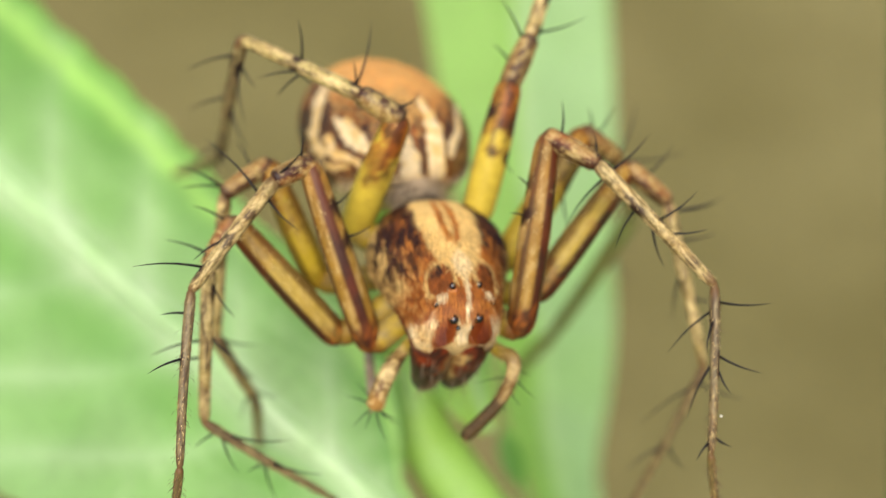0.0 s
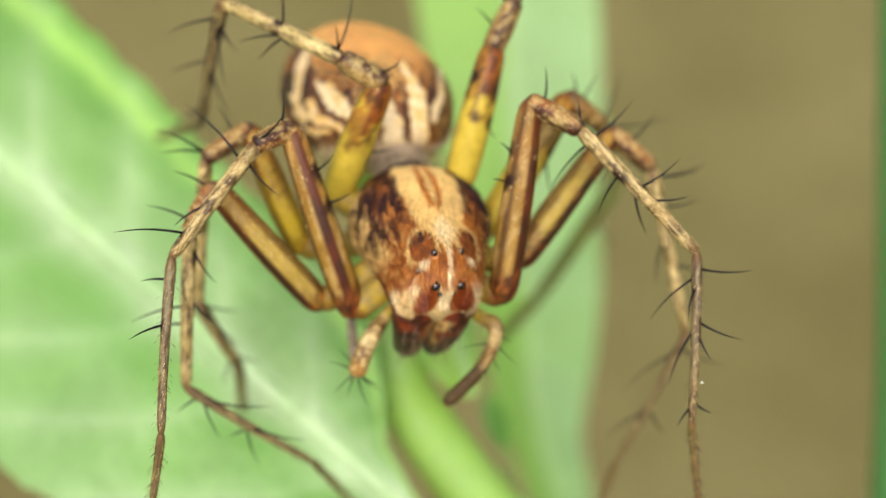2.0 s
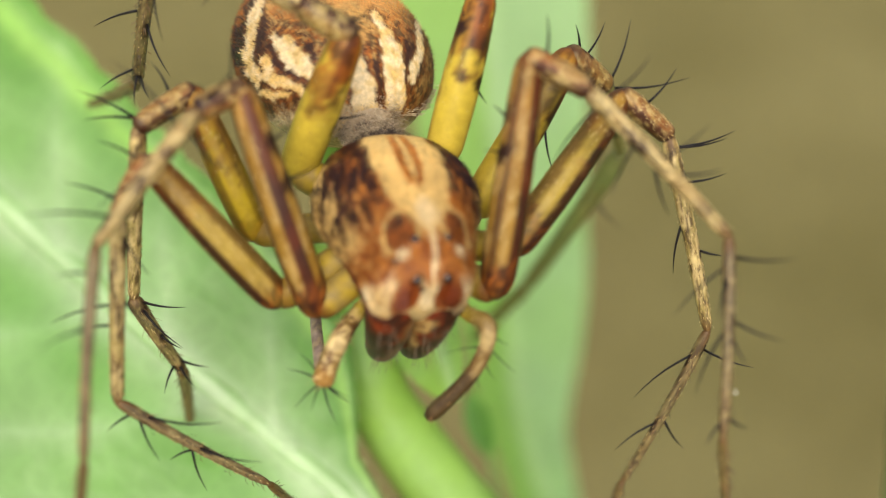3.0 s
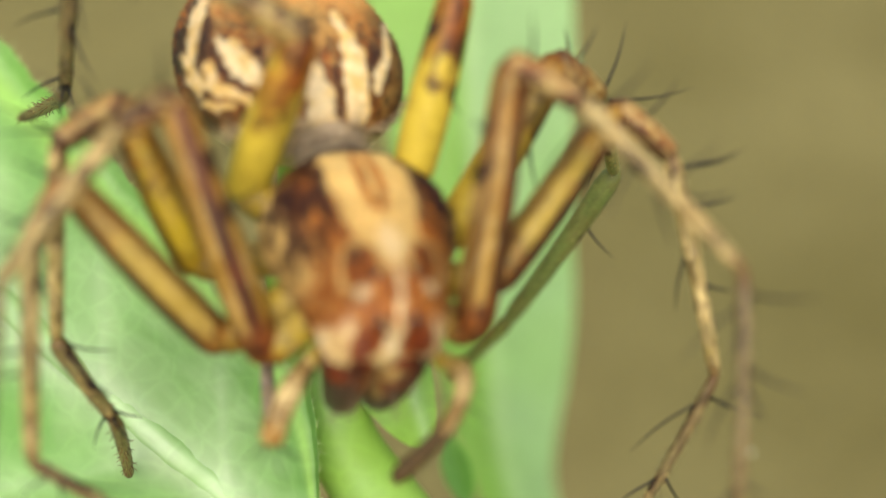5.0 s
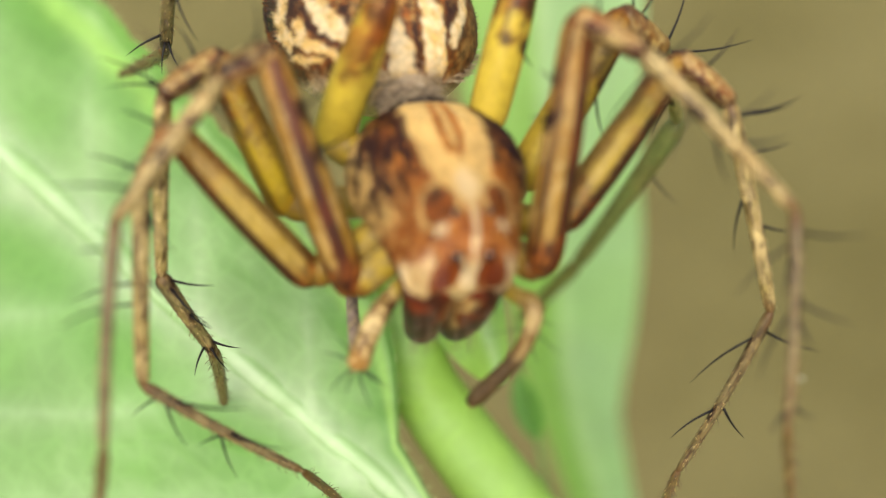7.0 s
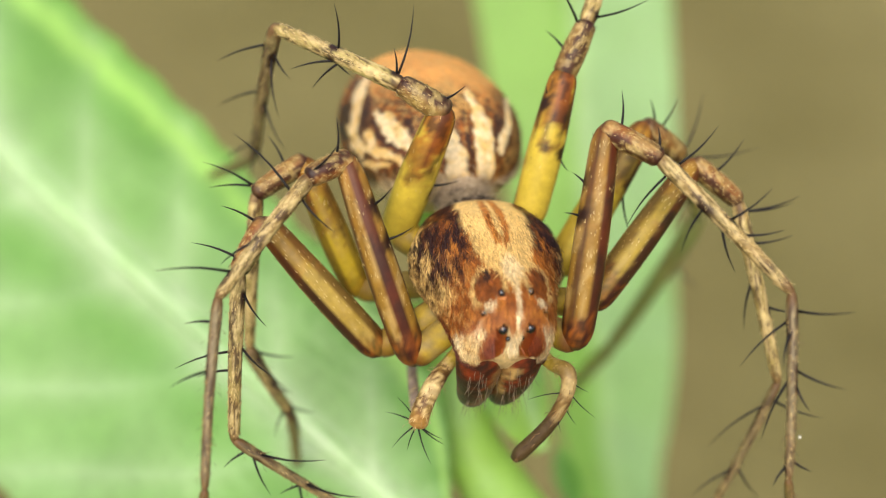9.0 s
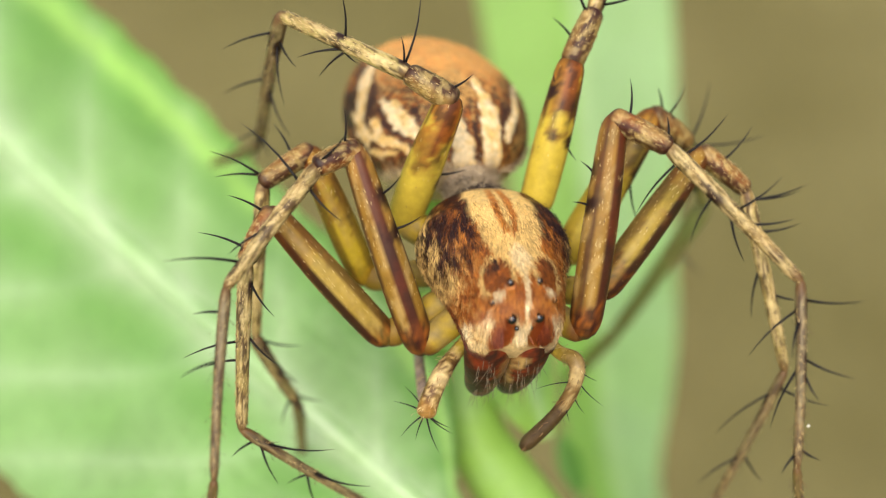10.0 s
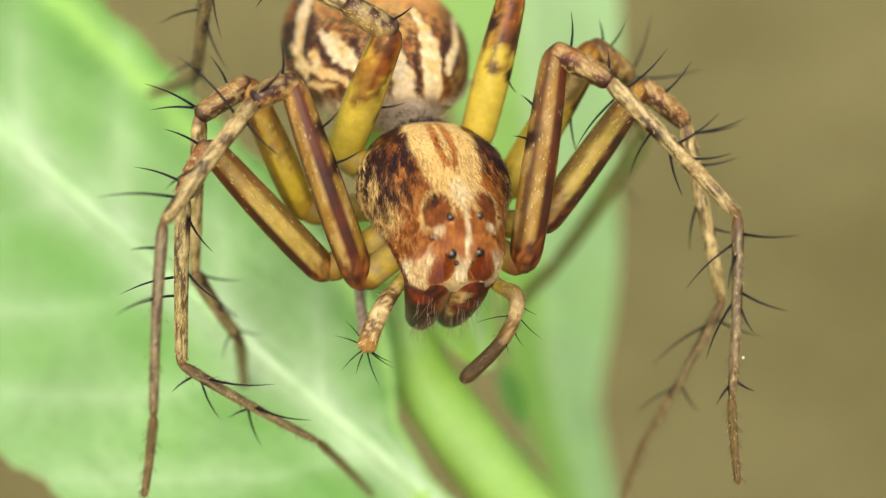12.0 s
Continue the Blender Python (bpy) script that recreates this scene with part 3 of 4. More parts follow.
def build_abdomen():
    rows, cols = 170, 180
    verts, faces, colors = [], [], []
    for i in range(rows + 1):
        u = -math.cos(math.pi * (0.015 + 0.97 * i / rows))
        for j in range(cols):
            x, y, z, _, _ = tail_point(u, 2 * math.pi * j / cols)
            verts.append(into(TAIL, (x, y, z)))
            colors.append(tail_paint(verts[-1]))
    for i in range(rows):
        for j in range(cols):
            a, b = i * cols + j, i * cols + (j + 1) % cols
            faces.append((a, a + cols, b + cols, b))
    faces.append(tuple(range(cols)))
    faces.append(tuple(rows * cols + j for j in range(cols))[::-1])
    body = part("abdomen", mesh_of("abdomen", verts, faces, colors), cuticle, spider, "egg-shaped abdomen, orange with cream stripes and dark flanks")
    rng = np.random.default_rng(31)
    roots = []
    for k in range(12000):
        u, a = rng.uniform(-0.99, 0.97), rng.uniform(-0.5, math.pi + 0.5)
        x, y, z, _, sz = tail_point(u, a)
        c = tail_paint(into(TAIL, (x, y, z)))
        n = turned(TAIL, (-u * 0.75, math.cos(a), math.sin(a)))
        n /= np.linalg.norm(n)
        d = turned(TAIL, (-1, 0, 0)) + n * 0.35
        long = 1.0
        if u < -0.985 or (u < -0.6 and sz < -0.1):
            d, long, c = 0.5 * n + turned(TAIL, (0.3, 0, 0.5)), 1.3, mix((0.62, 0.50, 0.33), (0.30, 0.22, 0.13), rng.random())
        tint = 0.8 + 0.5 * rng.random()
        roots.append((into(TAIL, (x, y, z)), d, n, tuple(min(0.9, q * tint) for q in c), long * rng.uniform(0.6, 1.2)))
    v, f, c = hairs(roots, 0.10, 0.005, rng)
    part("scale_hair", mesh_of("scale_hair", v, f, c), fur, body, "fine hairs, whitish in front", "stuff")
    # hairy waist between the two halves of the body
    line = smooth_path([into(HEAD, (0.45, 0, 0.12)), into(HEAD, (0.0, -0.03, 0.0)), into(HEAD, (-0.25, -0.1, -0.05)), into(TAIL, (1.4, 0, 0.0))], 7)
    r = [0.50 - 0.08 * math.sin(math.pi * i / (len(line) - 1)) for i in range(len(line))]
    v, f, c = tube(line, r, 24, paint=lambda s, a, p: mix((0.045, 0.028, 0.026), (0.46, 0.36, 0.24), step(0.28, 0.50, s + 0.3 * rough(p, 4))))
    waist = part("waist", mesh_of("waist", v, f, c), cuticle, spider, "grey-brown hairy waist")
    roots = []
    for k in range(2600):
        i = int(rng.integers(2, len(line) - 1))
        a = rng.uniform(0, math.pi)
        n = turned(HEAD, (0, math.cos(a), math.sin(a)))
        shade = mix((0.15, 0.11, 0.09), (0.030, 0.018, 0.016), rng.random() ** 0.6) if i < 0.36 * len(line) else mix((0.72, 0.60, 0.42), (0.38, 0.29, 0.19), rng.random())
        roots.append((line[i] + n * r[i] * 0.97, turned(HEAD, (0.7, 0, 0.35)) + 0.3 * n, n, shade, rng.uniform(0.6, 1.4)))
    v, f, c = hairs(roots, 0.24, 0.006, rng)
    part("scale_hair", mesh_of("scale_hair", v, f, c), fur, waist, "grey and dark hairs over the waist", "stuff")


build_abdomen()

# underside plate from which the legs spring
v, f, c = tube([into(HEAD, (x, 0, -0.25)) for x in (0.3, 0.6, 1.2, 1.8, 2.3, 2.5)], [0.3, 0.62, 0.72, 0.68, 0.5, 0.25], 24,
               facing=turned(HEAD, (0, 0, 1)), flat=0.45, paint=lambda s, a, p: mix(YELLOW, TAN, 0.5 + rough(p, 2)))
part("sternum", mesh_of("sternum", v, f, c), amber, spider, "yellowish plate under the body")

SEGMENTS = ("femur", "patella", "tibia", "metatarsus", "tarsus")


def rounded(line, fat, taper, waist=0.0):
    """Radii of a leg segment: rounded ends, a belly and a taper."""
    n = len(line)
    out = []
    for i in range(n):
        s = i / (n - 1)
        end = math.sqrt(max(0.0, 1 - max(0.0, (abs(2 * s - 1) - 0.78) / 0.225) ** 2))
        out.append(fat * (1 + (taper - 1) * s) * (1 + waist * math.sin(math.pi * s)) * (0.18 + 0.82 * end))
    return out


def leg_paint(segment, yellow, stripe, width, seed, marks, tone=None):
    """Colours of one segment; marks: dark spots where its spines spring, as share of the length and angle."""
    def paint(s, a, p):
        n, n2 = rough(p, 2.2, seed), rough(p, 8.0, seed + 2)
        n3 = rough((2.5 * s, 1.1 * math.cos(a), 1.1 * math.sin(a)), 2.6, seed + 4)  # streaks along the segment

        def off(q):
            return abs(math.atan2(math.sin(a - q), math.cos(a - q)))

        da = off(stripe)
        if segment == 0:
            c = mix(mix(YELLOW, TAN, 0.05 + 0.4 * n), GOLD, (1 - yellow) ** 6 * 0.9)
            c = mix(c, (0.55, 0.41, 0.055), 0.60 * step(0.5, 0.9, yellow))
            c = mix(c, mix(TAN, UMBER, 0.5), 0.38 * (1 - step(0.0, 0.5, yellow)))
            c = mix(c, mix(OLIVE, TAN, 0.3), 0.40 * (1 - step(0.3, 0.6, yellow)) * step(0.1, 0.2, yellow))
            c = mix(c, SCALE, (1 - yellow) ** 3 * 0.2 * step(0.05, 0.25, n3 + 0.5 * n2))
            line = (1 - step(width * 0.95, width * 1.15, da + 0.08 * n)) * (1 - 0.95 * step(0.4, 0.9, yellow) * (1 - step(0.55, 0.75, s + 0.2 * n)))
            c = mix(c, mix(PURPLE, RED, 0.10 + 0.4 * n) if yellow < 0.1 else mix(DARK, PURPLE, 0.4 + n), 0.96 * line)
            gap = 1.35 if yellow < 0.1 else 1.8
            edge = min(off(stripe + gap), off(stripe - gap))
            c = mix(c, mix(PURPLE, TAN, 0.15), 0.9 * (1 - step(0.16 + 0.2 * (yellow > 0.1), 0.30 + 0.2 * (yellow > 0.1), edge + 0.12 * n)) * (1 - yellow * 0.8))
            c = mix(c, mix(RUST, DARK, 0.2 + n), 0.80 * step(0.52, 0.76, s + 0.35 * n + 0.12 * n2) * (0.25 + 0.75 * yellow))
            c = mix(c, DARK, 0.7 * yellow * step(0.50, 0.62, s) * step(0.10, 0.20, rough((2.2 * s, math.cos(a), math.sin(a)), 2.2, seed)))
            c = mix(c, mix(PURPLE, RUST, 0.25 + n2), 0.92 * (1 - step(0.13, 0.24, s + 0.08 * n + 0.05 * n2)) * (1 - yellow))
            c = mix(c, mix(PURPLE, RUST, 0.3), 0.8 * step(0.90, 0.99, s))
        elif segment == 1:
            c = mix(mix(mix(mix(RUST, DARK, 0.35), TAN, 0.45 + 1.6 * n + 0.8 * n2), OLIVE, 0.05 + 0.4 * yellow), PURPLE, 0.85 * (1 - step(0.45, 0.80, da + 0.5 * n)))
            c = mix(c, mix(STRAW, YELLOW, 0.3), 0.45 * step(0.02, 0.25, n3 + 0.6 * n) * step(0.15, 0.4, s) * (1 - step(0.6, 0.85, s)))
            c = mix(c, SCALE, 0.22 * step(0.12, 0.26, n3 + 0.5 * n2))
            c = mix(c, PURPLE, 0.85 * (1 - step(0.04, 0.20, s + 0.1 * n)) + 0.85 * step(0.82, 0.95, s + 0.1 * n))
        else:
            base = (None, None, mix(mix(STRAW, OLIVE, 0.6), DARK, 0.05), mix(mix(OLIVE, GREY, 0.35), DARK, 0.30), mix(OLIVE, DARK, 0.45))[segment]
            base = mix(base, (0.44, 0.36, 0.12), 0.6 * yellow) if segment == 2 else base
            base = mix(base, mix(PURPLE, GREY, 0.55), (0.25 if segment == 2 else 0.5)) if yellow < 0.1 and segment < 4 else base
            base = mix(base, tone, 0.75) if tone and (segment > 2 or yellow > 0.7) else base
            c = mix(base, TAN, (0.15 if tone or segment > 2 else 0.35) * step(-0.05, 0.30, n))
            bare = c
            c = mix(c, mix(PURPLE, OLIVE, 0.25), (0.85, 0.6, 0.3)[segment - 2] * (1 - step(0.20, 0.38, off(0.6) + 0.6 * n + 0.3 * n2)) * step(-0.12, 0.0, n + 0.5 * n3))
            c = mix(c, mix(DARK, PURPLE, 0.5), (0.75, 0.6, 0.3)[segment - 2] * step(0.07, 0.16, rough((4.2 * s, 0.7 * math.cos(a), 0.7 * math.sin(a)), 1.9, seed + 5)))
            c = mix(c, SCALE, (0.58, 0.13, 0.06)[segment - 2] * step(0.02, 0.18, n3 + 0.7 * n2))
            c = mix(c, mix(PURPLE, TAN, 0.35), 0.9 * (1 - step(0.02, 0.10, s + 0.05 * n2)) + 0.9 * step(0.90, 0.97, s + 0.05 * n2))
            c = mix(c, bare, 0.7) if tone and yellow > 0.7 else c
        for q, w in marks:
            d = math.hypot((s - q) / 0.055, math.atan2(math.sin(a - w), math.cos(a - w)) / 0.8)
            c = mix(DARK, c, step(0.6, 1.1, d + 0.4 * n))
        return c

    return paint


def spine(base, way, long, thick, parent):
    """One stiff, slightly bent bristle."""
    way = np.array(way, dtype=float)
    bend = np.cross(way, (0.3, 0.2, 1.0))
    bend *= 0.05 / (np.linalg.norm(bend) + 1e-9)
    line = [np.array(base) + way * t + bend * math.sin(math.pi * t) * np.linalg.norm(way) for t in (0, 0.2, 0.4, 0.6, 0.8, 1.0)]
    r = [thick, thick * 0.92, thick * 0.78, thick * 0.6, thick * 0.38, thick * 0.08]
    v, f, c = tube(line, r, 6, facing=(0.21, 0.37, 0.9))
    part("spine", mesh_of("spine", v, f), spine_mat, parent)


def leg(root, joints, spines, fat, yellow, stripe, width, seed, stout=1.0, scales=260, tone=None):
    """One leg: coxa at the body, then five segments between six joints, with its spines."""
    base = into(HEAD, root)
    pts = [np.array(j, dtype=float) for j in joints]
    limb = new("leg")
    limb.parent = spider
    limb.empty_display_size = 0.001
    line = smooth_path([base, (base + pts[0]) / 2 + np.array((0, 0, -0.05)), pts[0]], 6)
    v, f, c = tube(line, [fat * 0.95] * (len(line) - 2) + [fat * 0.9, fat * 0.7], 18,
                   paint=lambda s, a, p: mix(mix(mix(YELLOW, OLIVE, 0.45 + rough(p, 3)), TAN, 0.3), mix(DARK, RUST, 0.3), 0.85 * step(0.70, 0.9, s) * (1 - yellow)))
    part("coxa", mesh_of("coxa", v, f, c), amber, limb, "yellowish hip joint")
    sizes = ((fat, 0.80), (fat * 0.72, 0.84), (fat * 0.53, 0.72), (fat * 0.38 * stout, 0.72), (fat * 0.29 * stout, 0.75))
    rng = np.random.default_rng(seed)
    lines = []
    for k, name in enumerate(SEGMENTS):
        a, b = pts[k], pts[k + 1]
        way = b - a
        lift = np.array((0, 0, (0.05, 0.06, 0.03, 0.04, -0.03)[k])) * np.linalg.norm(way)
        extra = way / np.linalg.norm(way) * sizes[k][0] * 0.45
        line = smooth_path([a - extra, a + way * 0.33 + lift, a + way * 0.67 + lift, b + extra * 0.8], 12)
        lines.append(line)
        r = rounded(line, *sizes[k], waist=(0.18, 0.10, 0.0, -0.05, 0.05)[k])
        fore = np.array((0, 0, 1.0))
        fore = fore - way * (fore @ way) / (way @ way)
        fore /= np.linalg.norm(fore)
        side = np.cross(way / np.linalg.norm(way), fore)
        marks = [(0.08 + 0.84 * q[1], math.atan2(side @ np.array(q[2:]), fore @ np.array(q[2:]))) for q in spines if q[0] == k]
        paint = leg_paint(k, yellow, stripe, width, seed + k, marks, tone)
        v, f, c = tube(line, r, 26, paint=paint)
        mat = amber if k == 0 else cuticle
        part(name, mesh_of(name, v, f, c), mat, limb)
        # pale scales lying along the segment
        count = int(scales * (1.05 * (1 - 0.85 * yellow), 1.2, 2.3, 0.9, 0.7)[k])
        roots = []
        for q in range(count):
            i = int(rng.uniform(0.05, 0.95) * (len(line) - 1))
            t = rng.uniform(0, 1)
            o = np.array((rng.standard_normal(), rng.standard_normal(), rng.standard_normal() + 0.8))
            d = way / np.linalg.norm(way)
            o -= d * (o @ d)
            o /= np.linalg.norm(o)
            p = line[i] * (1 - t) + line[min(i + 1, len(line) - 1)] * t + o * r[i] * 0.985
            under = paint((i + t) / (len(line) - 1), math.atan2(o @ side, o @ fore), p)
            if k < 3 and sum(under) < 0.2 and rng.random() < 0.85:
                continue
            pale = mix(SCALE, STRAW, 0.2 + 0.7 * rng.random()) if rng.random() < (0.85, 0.55, 0.80, 0.4, 0.2)[k] else mix(DARK, TAN, rng.random())
            erect = k > 2 and sum(pale) < 0.3
            roots.append((p, d + (0.9 if erect else 0.03) * o, o, pale, rng.uniform(0.6, 1.3) * (1.6 if erect else 1.0)))
        v, f, c = hairs(roots, 0.080, 0.0058, rng, 0.10)
        part("scale_hair", mesh_of("scale_hair", v, f, c), fur, limb, "pale scales lying along the leg", "stuff")
    for k, t, dx, dy, dz in spines:
        line = lines[k]
        i = min(int((0.08 + 0.84 * t) * (len(line) - 1)), len(line) - 1)
        d = np.array((dx, dy, dz))
        tangent = pts[k + 1] - pts[k]
        tangent = tangent / np.linalg.norm(tangent)
        out = d - tangent * (d @ tangent)
        out = out / (np.linalg.norm(out) + 1e-9)
        start = line[i] + out * sizes[k][0] * (1 + (sizes[k][1] - 1) * t) * 0.8
        spine(start, (d - out * sizes[k][0] * 0.35) * 1.15, 1.0, 0.023, limb)
    return limb


# ---- legs: joints from hip to foot; spines as segment, share of its length, way ----
leg((2.15, -0.6, -0.12),
    [(-1.27, -1.69, 3.7), (-2.25, 1.44, 4.45), (-2.78, 1.16, 4.7), (-4.11, -0.68, 5.1), (-4.21, -3.51, 5.5), (-4.44, -4.76, 5.2)],
    [(1, 0.98, 0.43, 0.42, 0.29), (1, 0.18, 0.0, 0.55, 0.19), (2, 0.11, -0.85, 0.82, -0.2), (2, 0.11, 0.48, -0.47, 0.02),
     (0, 0.8, 0.38, 0.27, 0.21), (0, 0.6, 0.49, 0.21, 0.08), (2, 0.61, -0.43, -0.25, 0.06), (2, 0.89, -0.92, 0.04, 0.42),
     (3, 0.1, -0.39, -0.03, -0.04), (3, 0.4, -0.44, -0.18, 0.24)],
    0.255, 0.0, 0.24, 0.40, 1)
leg((1.75, -0.68, -0.15),
    [(-1.85, -1.56, 3.5), (-3.6, 0.47, 4.1), (-3.99, -0.28, 4.2), (-4.17, -3.03, 3.7), (-2.11, -4.53, 2.6), (-1.32, -6.32, -0.35)],
    [(1, 0.07, -0.51, 0.24, 0.11), (1, 0.85, -0.67, 0.23, 0.06), (2, 0.1, 0.38, -0.46, 0.1), (2, 0.48, -0.8, -0.23, 0.02),
     (2, 0.46, 0.48, -0.42, -0.07), (2, 0.61, -0.54, -0.11, -0.16), (3, 0.15, 0.98, -0.01, 0.28), (3, 0.13, 0.23, -0.56, -0.02),
     (3, 0.04, -0.33, -0.25, -0.03), (3, 0.51, -0.29, -0.14, 0.1), (3, 0.55, 0.86, -0.09, 0.46), (3, 0.51, 0.14, -0.63, -0.2)],
    0.25, 0.25, -0.80, 0.40, 2)
leg((1.3, -0.7, -0.18),
    [(-2.25, -0.61, 2.8), (-3.11, 1.5, 3.3), (-3.85, 0.98, 3.5), (-4.22, -1.67, 2.3), (-3.62, -2.90, 1.5), (-3.86, -4.16, -0.55)],
    [(1, 1.0, -0.64, 0.02, 0.19), (1, 1.0, -0.71, 0.38, 0.23), (1, 0.29, -0.31, 0.49, -0.14), (3, 0.01, 0.63, -0.06, 0.01),
     (3, 0.08, 0.57, -0.52, 0.09), (3, 0.93, 0.42, -0.09, -0.06), (3, 0.95, -0.12, -0.4, 0.24), (3, 0.98, 0.23, -0.34, -0.04),
     (3, 0.48, 0.33, -0.19, 0.08)],
    0.25, 0.6, -0.8, 0.4, 3, 1.45, 160, (0.20, 0.172, 0.055))
leg((0.85, -0.6, -0.15),
    [(-1.61, 0.37, 2.8), (-0.76, 2.25, 4.0), (-1.4, 2.64, 4.1), (-3.53, 3.68, 3.6), (-4.40, 1.79, 1.0), (-6.10, 1.70, -2.6)],
    [(2, 0.52, -0.01, 0.62, 0.32), (2, 0.52, -0.64, -0.15, -0.03), (2, 0.48, -0.41, -0.37, -0.16), (2, 0.01, -0.01, 0.39, 0.16),
     (2, 0.01, 0.24, 1.02, -0.01), (1, 0.13, 0.33, 0.23, 0.12), (3, 0.1, -0.77, -0.21, -0.09), (3, 0.14, 0.1, -0.89, -0.09),
     (3, 0.13, 0.29, -0.43, 0.17), (3, 0.48, -0.67, -0.19, -0.13), (0, 0.42, 0.56, 0.05, -0.03), (2, 0.53, 0.19, -0.24, -0.02), (3, 0.97, 0.18, -0.40, 0.10), (3, 0.97, -0.05, -0.48, 0.05),
     (3, 0.95, -0.50, -0.30, 0.1), (3, 0.55, 0.35, -0.75, 0.1)],
    0.29, 1.0, 0.6, 0.4, 4, 1.25)
leg((2.15, 0.6, -0.12),
    [(1.33, -1.41, 3.9), (1.78, 1.9, 4.3), (2.57, 1.45, 4.5), (4.51, -0.6, 4.75), (4.44, -3.41, 4.8), (4.71, -4.86, 4.2)],
    [(1, 0.19, 0.05, 0.57, -0.11), (1, 0.97, 0.0, 0.35, 0.06), (2, 0.07, 0.61, 0.58, -0.11), (2, 0.06, -0.55, -0.71, -0.22),
     (2, 0.35, -0.37, -0.61, 0.32), (2, 0.5, 0.17, -0.62, -0.13), (2, 0.5, 0.55, 0.44, 0.15), (2, 0.66, 0.53, 0.1, 0.07),
     (3, 0.05, 0.69, 0.0, 0.33), (3, 0.13, -0.63, -0.59, -0.07), (3, 0.41, 0.6, -0.22, 0.2), (3, 0.48, -0.33, -0.78, -0.19),
     (3, 0.5, 0.18, -0.31, 0.12), (3, 0.98, 0.27, -0.13, 0.01), (3, 1.0, -0.21, -0.24, 0.06), (0, 0.79, -0.29, 0.2, 0.0),
     (0, 0.6, -0.35, 0.07, 0.13), (3, 0.18, -0.15, -0.45, 0.19)],
    0.255, 0.0, 0.82, 0.44, 5)
leg((1.75, 0.68, -0.15),
    [(1.63, -0.81, 3.5), (3.33, 1.47, 3.0), (4.06, 0.88, 2.9), (4.81, -2.18, 2.5), (3.71, -4.91, 1.2), (3.41, -6.16, 0.6)],
    [(2, 0.03, 0.75, 0.14, -0.09), (2, 0.02, 0.86, 0.24, -0.11), (1, 0.38, 0.43, 0.52, 0.03), (2, 0.44, -0.11, -0.69, -0.19),
     (2, 0.6, 0.39, -0.06, 0.15), (3, 0.12, -0.78, -0.62, -0.22), (3, 0.04, 0.65, -0.23, 0.3), (3, 0.57, 0.36, -0.47, -0.18),
     (3, 0.6, -0.6, -0.39, -0.01), (2, 0.23, 0.6, 0.13, 0.0)],
    0.25, 0.3, 0.85, 0.40, 6)
leg((1.3, 0.7, -0.18),
    [(1.13, -0.25, 2.6), (2.58, 2.13, 2.55), (3.24, 1.72, 2.0), (4.08, 0.72, -1.10), (2.62, -2.06, -4.15), (1.65, -3.38, -5.90)],
    [(2, 0.02, 1.15, 0.17, -0.05), (2, 0.02, 0.33, 0.95, -0.05), (1, 0.30, 0.28, 0.50, 0.10), (1, 0.15, -0.05, 0.40, 0.15),
     (0, 0.65, 0.19, -0.78, 0.18), (2, 0.60, -0.30, -0.60, 0.10), (3, 0.3, 0.45, -0.50, 0.10)],
    0.285, 0.8, 1.0, 0.3, 7, 2.0, 60, (0.15, 0.21, 0.05))
leg((0.85, 0.6, -0.15),
    [(0.6, 0.58, 2.8), (1.2, 2.97, 3.2), (1.55, 3.75, 3.2), (2.24, 5.93, 2.6), (2.62, 9.07, 0.6), (2.75, 10.84, -1.2)],
    [(1, 0.99, -0.44, 0.62, 0.3), (2, 0.03, 0.77, 0.18, 0.3), (1, 0.37, -0.34, 0.34, -0.11), (0, 0.8, -0.1, 0.28, 0.14),
     (2, 0.31, 0.4, 0.28, 0.14), (0, 0.49, 0.25, -0.3, 0.04)],
    0.28, 1.0, 0.3, 0.5, 8)


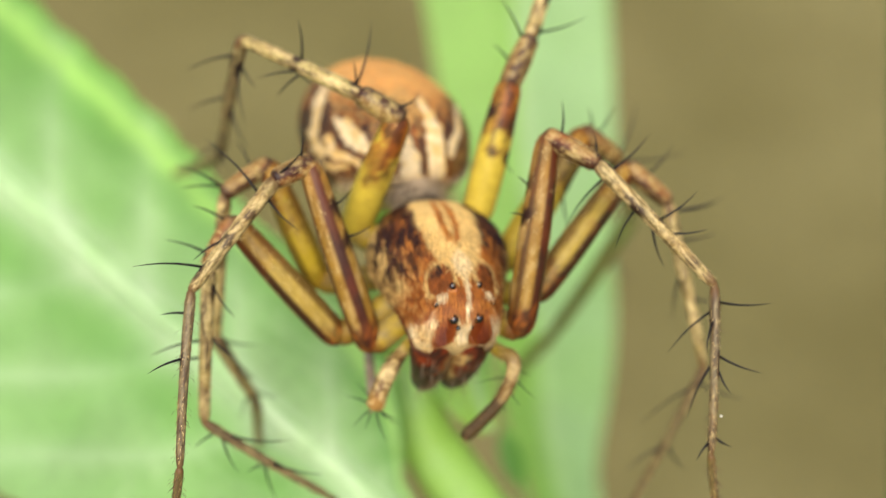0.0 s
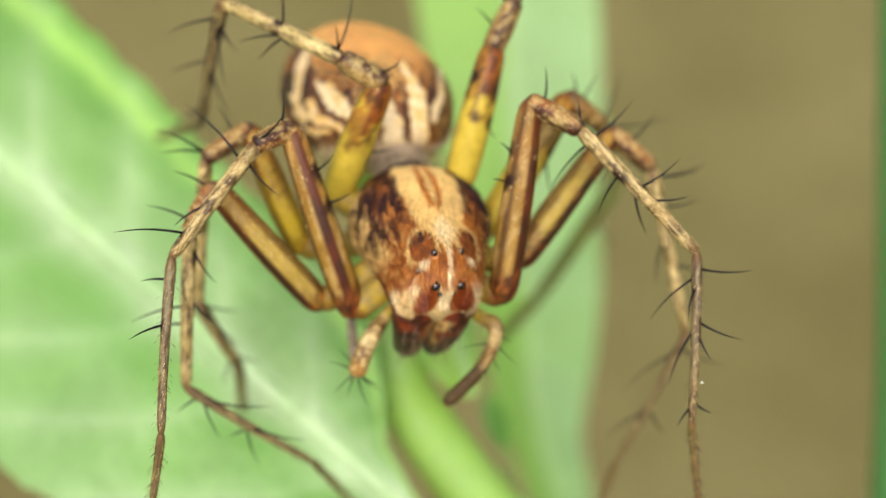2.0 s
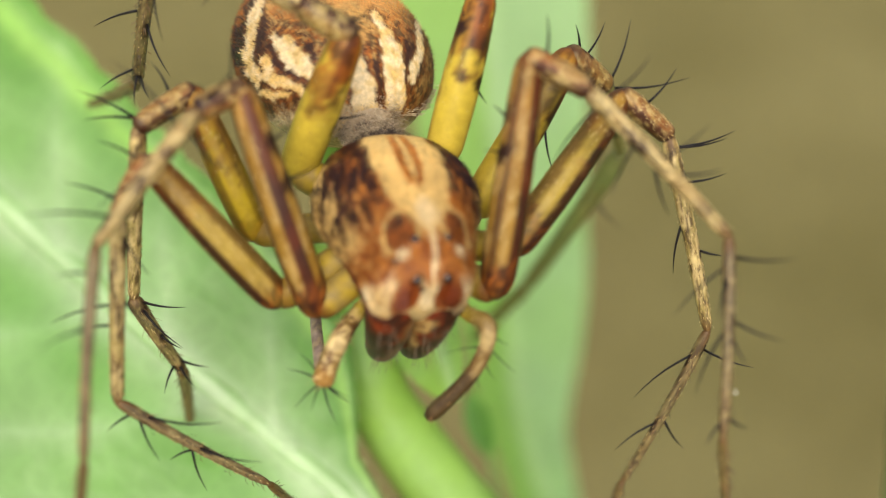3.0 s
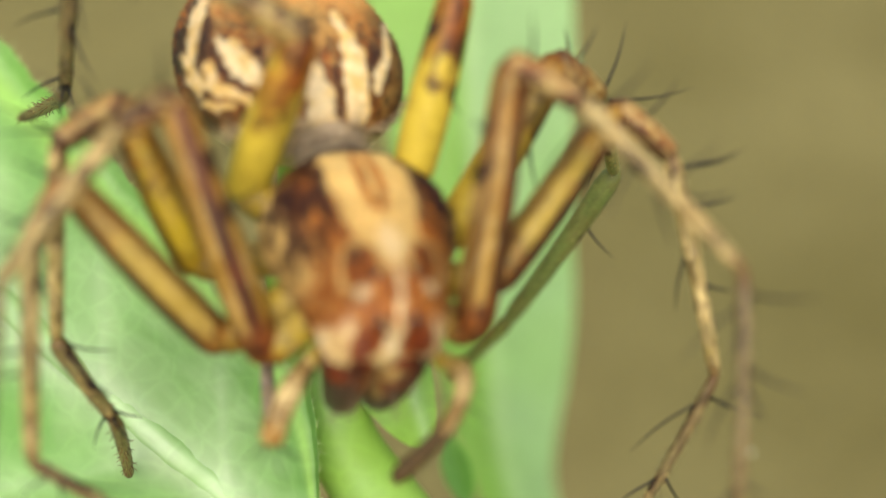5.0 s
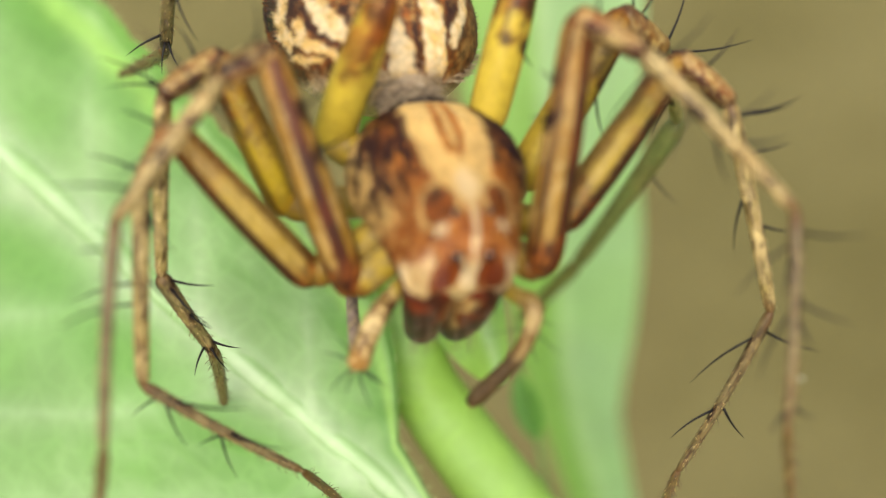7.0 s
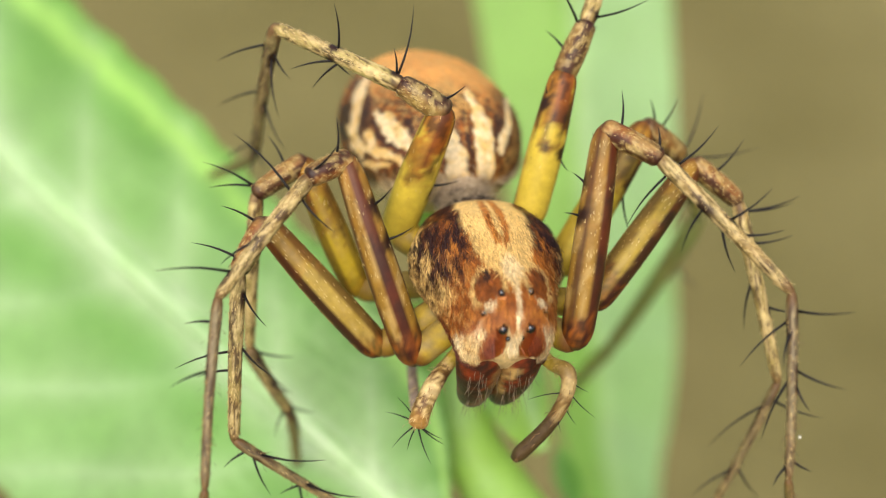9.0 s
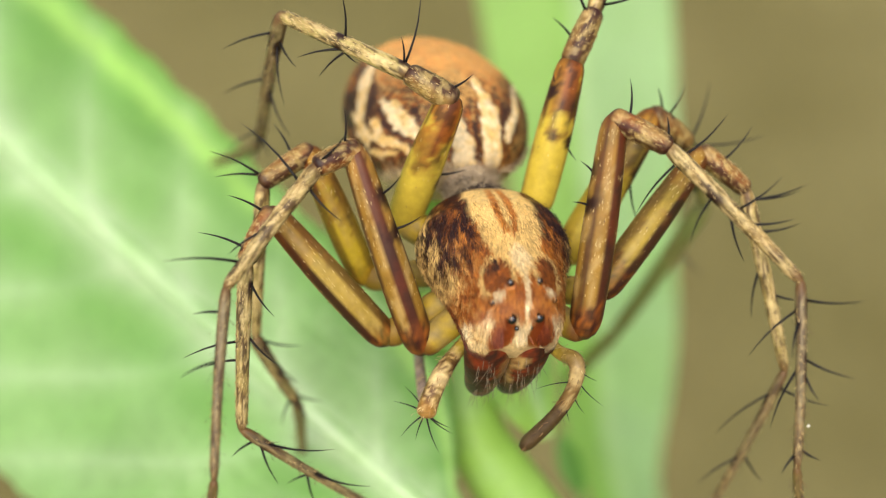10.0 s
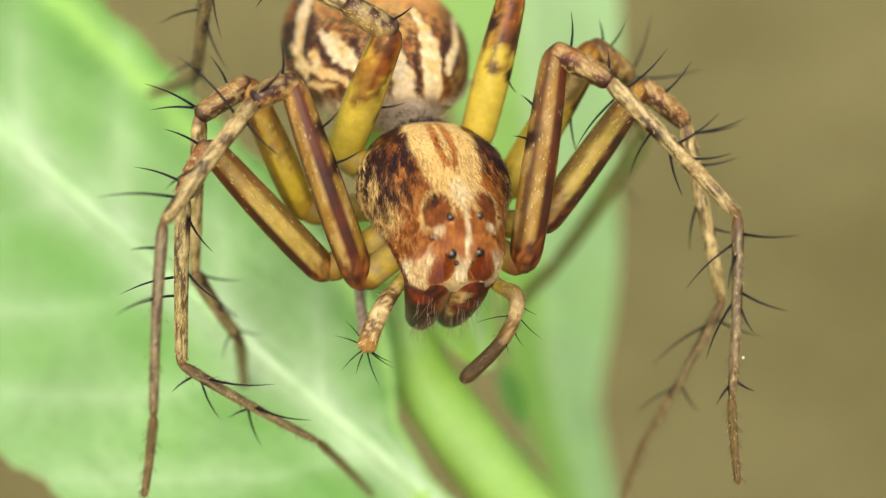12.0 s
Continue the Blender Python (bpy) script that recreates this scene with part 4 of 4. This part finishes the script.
def pedipalp(points, radii, side, dark):
    """A short feeler beside the jaws."""
    line = smooth_path([into(HEAD, (2.45, 0.45 * side, -0.15))] + points, 9)
    n = len(line)
    r = [float(np.interp(i / (n - 1), np.linspace(0, 1, len(radii)), radii)) for i in range(n)]
    r[-1], r[-2] = r[-1] * 0.6, r[-2] * 0.92

    def paint(s, a, p):
        k, k2 = rough(p, 3.0), rough(p, 9.0)
        c = mix(mix(YELLOW, OLIVE, 0.3 + step(0.2, 0.5, s)), SCALE, 0.35 * step(0.05, 0.3, k2))
        c = mix(c, mix(TAN, DARK, 0.25), 0.25 + 0.45 * step(0.3, 0.5, s))
        c = mix(c, mix(PURPLE, UMBER, 0.4), 0.80 * step(-0.06, 0.12, k2 + 0.3 * k) * step(0.3, 0.5, s))
        c = mix(c, mix(UMBER, OLIVE, 0.4), 0.75 * dark * step(0.20, 0.4, s))
        c = mix(c, SCALE, (0.3 if dark else 0.6) * step(0.12, 0.25, rough(p, 12.0, 5.0)) * step(0.3, 0.5, s))
        c = c if dark else mix(c, mix(mix(ORANGE, GOLD, 0.6), TAN, 0.4), 0.65 * step(0.80, 0.90, s))
        c = mix(c, SCALE, (0.3 if dark else 0.5) * (1 - step(0.03, 0.07, abs(s - (0.44 if dark else 0.66)))))
        return mix(c, mix(mix(PURPLE, OLIVE, 0.22), BLACK, 0.3), dark * step(0.52, 0.70, s + 0.1 * k))

    v, f, c = tube(line, r, 20, paint=paint)
    palp = part("pedipalp", mesh_of("pedipalp", v, f, c), cuticle, spider, "short hairy feeler beside the jaws")
    rng = np.random.default_rng(40 + side)
    roots = []
    for q in range(90):
        i = rng.integers(6, n - 1)
        o = rng.standard_normal(3) + np.array((0, 0, 0.6))
        d = line[min(i + 1, n - 1)] - line[i - 1]
        d /= np.linalg.norm(d)
        o -= d * (o @ d)
        o /= np.linalg.norm(o)
        roots.append((line[i] + o * r[i] * 0.97, d * 0.8 + 0.5 * o, o, mix(SCALE, TAN, rng.random()) if i < 0.5 * n or not dark else mix(DARK, TAN, rng.random()), rng.uniform(0.6, 1.4)))
    v, f, c = hairs(roots, 0.12, 0.006, rng)
    part("scale_hair", mesh_of("scale_hair", v, f, c), fur, palp, "pale hairs on the feeler", "stuff")
    return palp, line


left, line = pedipalp([(-0.71, -1.8, 3.6), (-0.92, -2.09, 3.9), (-1.09, -2.45, 3.95), (-1.19, -2.77, 3.85)], [0.11, 0.12, 0.15, 0.155, 0.165], -1, 0.0)
for dx, dy, dz in ((-0.40, -0.36, 0.1), (-0.15, -0.38, 0.25), (0.22, -0.62, 0.1), (0.40, -0.22, 0.1), (0.42, -0.34, -0.1), (-0.52, 0.18, -0.1), (-0.34, 0.42, -0.1)):
    spine(line[-2], (dx, dy, dz), 1.0, 0.016, left)
bend = smooth_path([(-1.20, -2.72, 3.65), (-1.29, -2.42, 3.0), (-1.38, -2.05, 2.3), (-1.42, -1.75, 1.7)], 7)
v, f, c = tube(bend, [0.10 - 0.015 * i / len(bend) for i in range(len(bend))], 14,
               paint=lambda s, a, p: mix(mix((0.34, 0.25, 0.20), PURPLE, 0.25 + 0.6 * rough(p, 4.0)), SCALE, 0.3 * step(0.1, 0.3, rough(p, 11.0))))
part("palp_tip", mesh_of("palp_tip", v, f, c), cuticle, left, "mauve-grey last joint, folded back")
right, line = pedipalp([(0.92, -1.74, 3.8), (1.18, -1.87, 4.1), (1.18, -2.2, 4.1), (0.92, -2.71, 3.9), (0.36, -3.32, 3.6)], [0.10, 0.11, 0.135, 0.115, 0.115, 0.13], 1, 0.9)
for i, dx, dy, dz in ((22, 0.30, -0.18, 0.1), (26, 0.42, -0.42, 0.05), (27, -0.62, -0.10, 0.1), (30, 0.20, -0.35, 0.0), (24, 0.15, 0.15, 0.1), (33, 0.05, -0.30, 0.1)):
    spine(line[i], (dx, dy, dz), 1.0, 0.012, right)


def build_pollen():
    bm = bmesh.new()
    bmesh.ops.create_icosphere(bm, subdivisions=2, radius=0.022 * MM)
    for v in bm.verts:
        v.co *= 1 + 0.25 * noise.noise(v.co * 40 / MM)
    me = bpy.data.meshes.new("pollen_grain")
    bm.to_mesh(me)
    bm.free()
    grain = new("pollen_grain", me)
    me.materials.append(plain("pollen_white", (0.75, 0.72, 0.62), 0.7, 0.3))
    grain.matrix_world = SITE @ pose(4.595 * MM, -2.76 * MM, 4.86 * MM)
    tagged(grain, "tiny white pollen grain stuck to a leg of the spider", "pollen")


build_pollen()
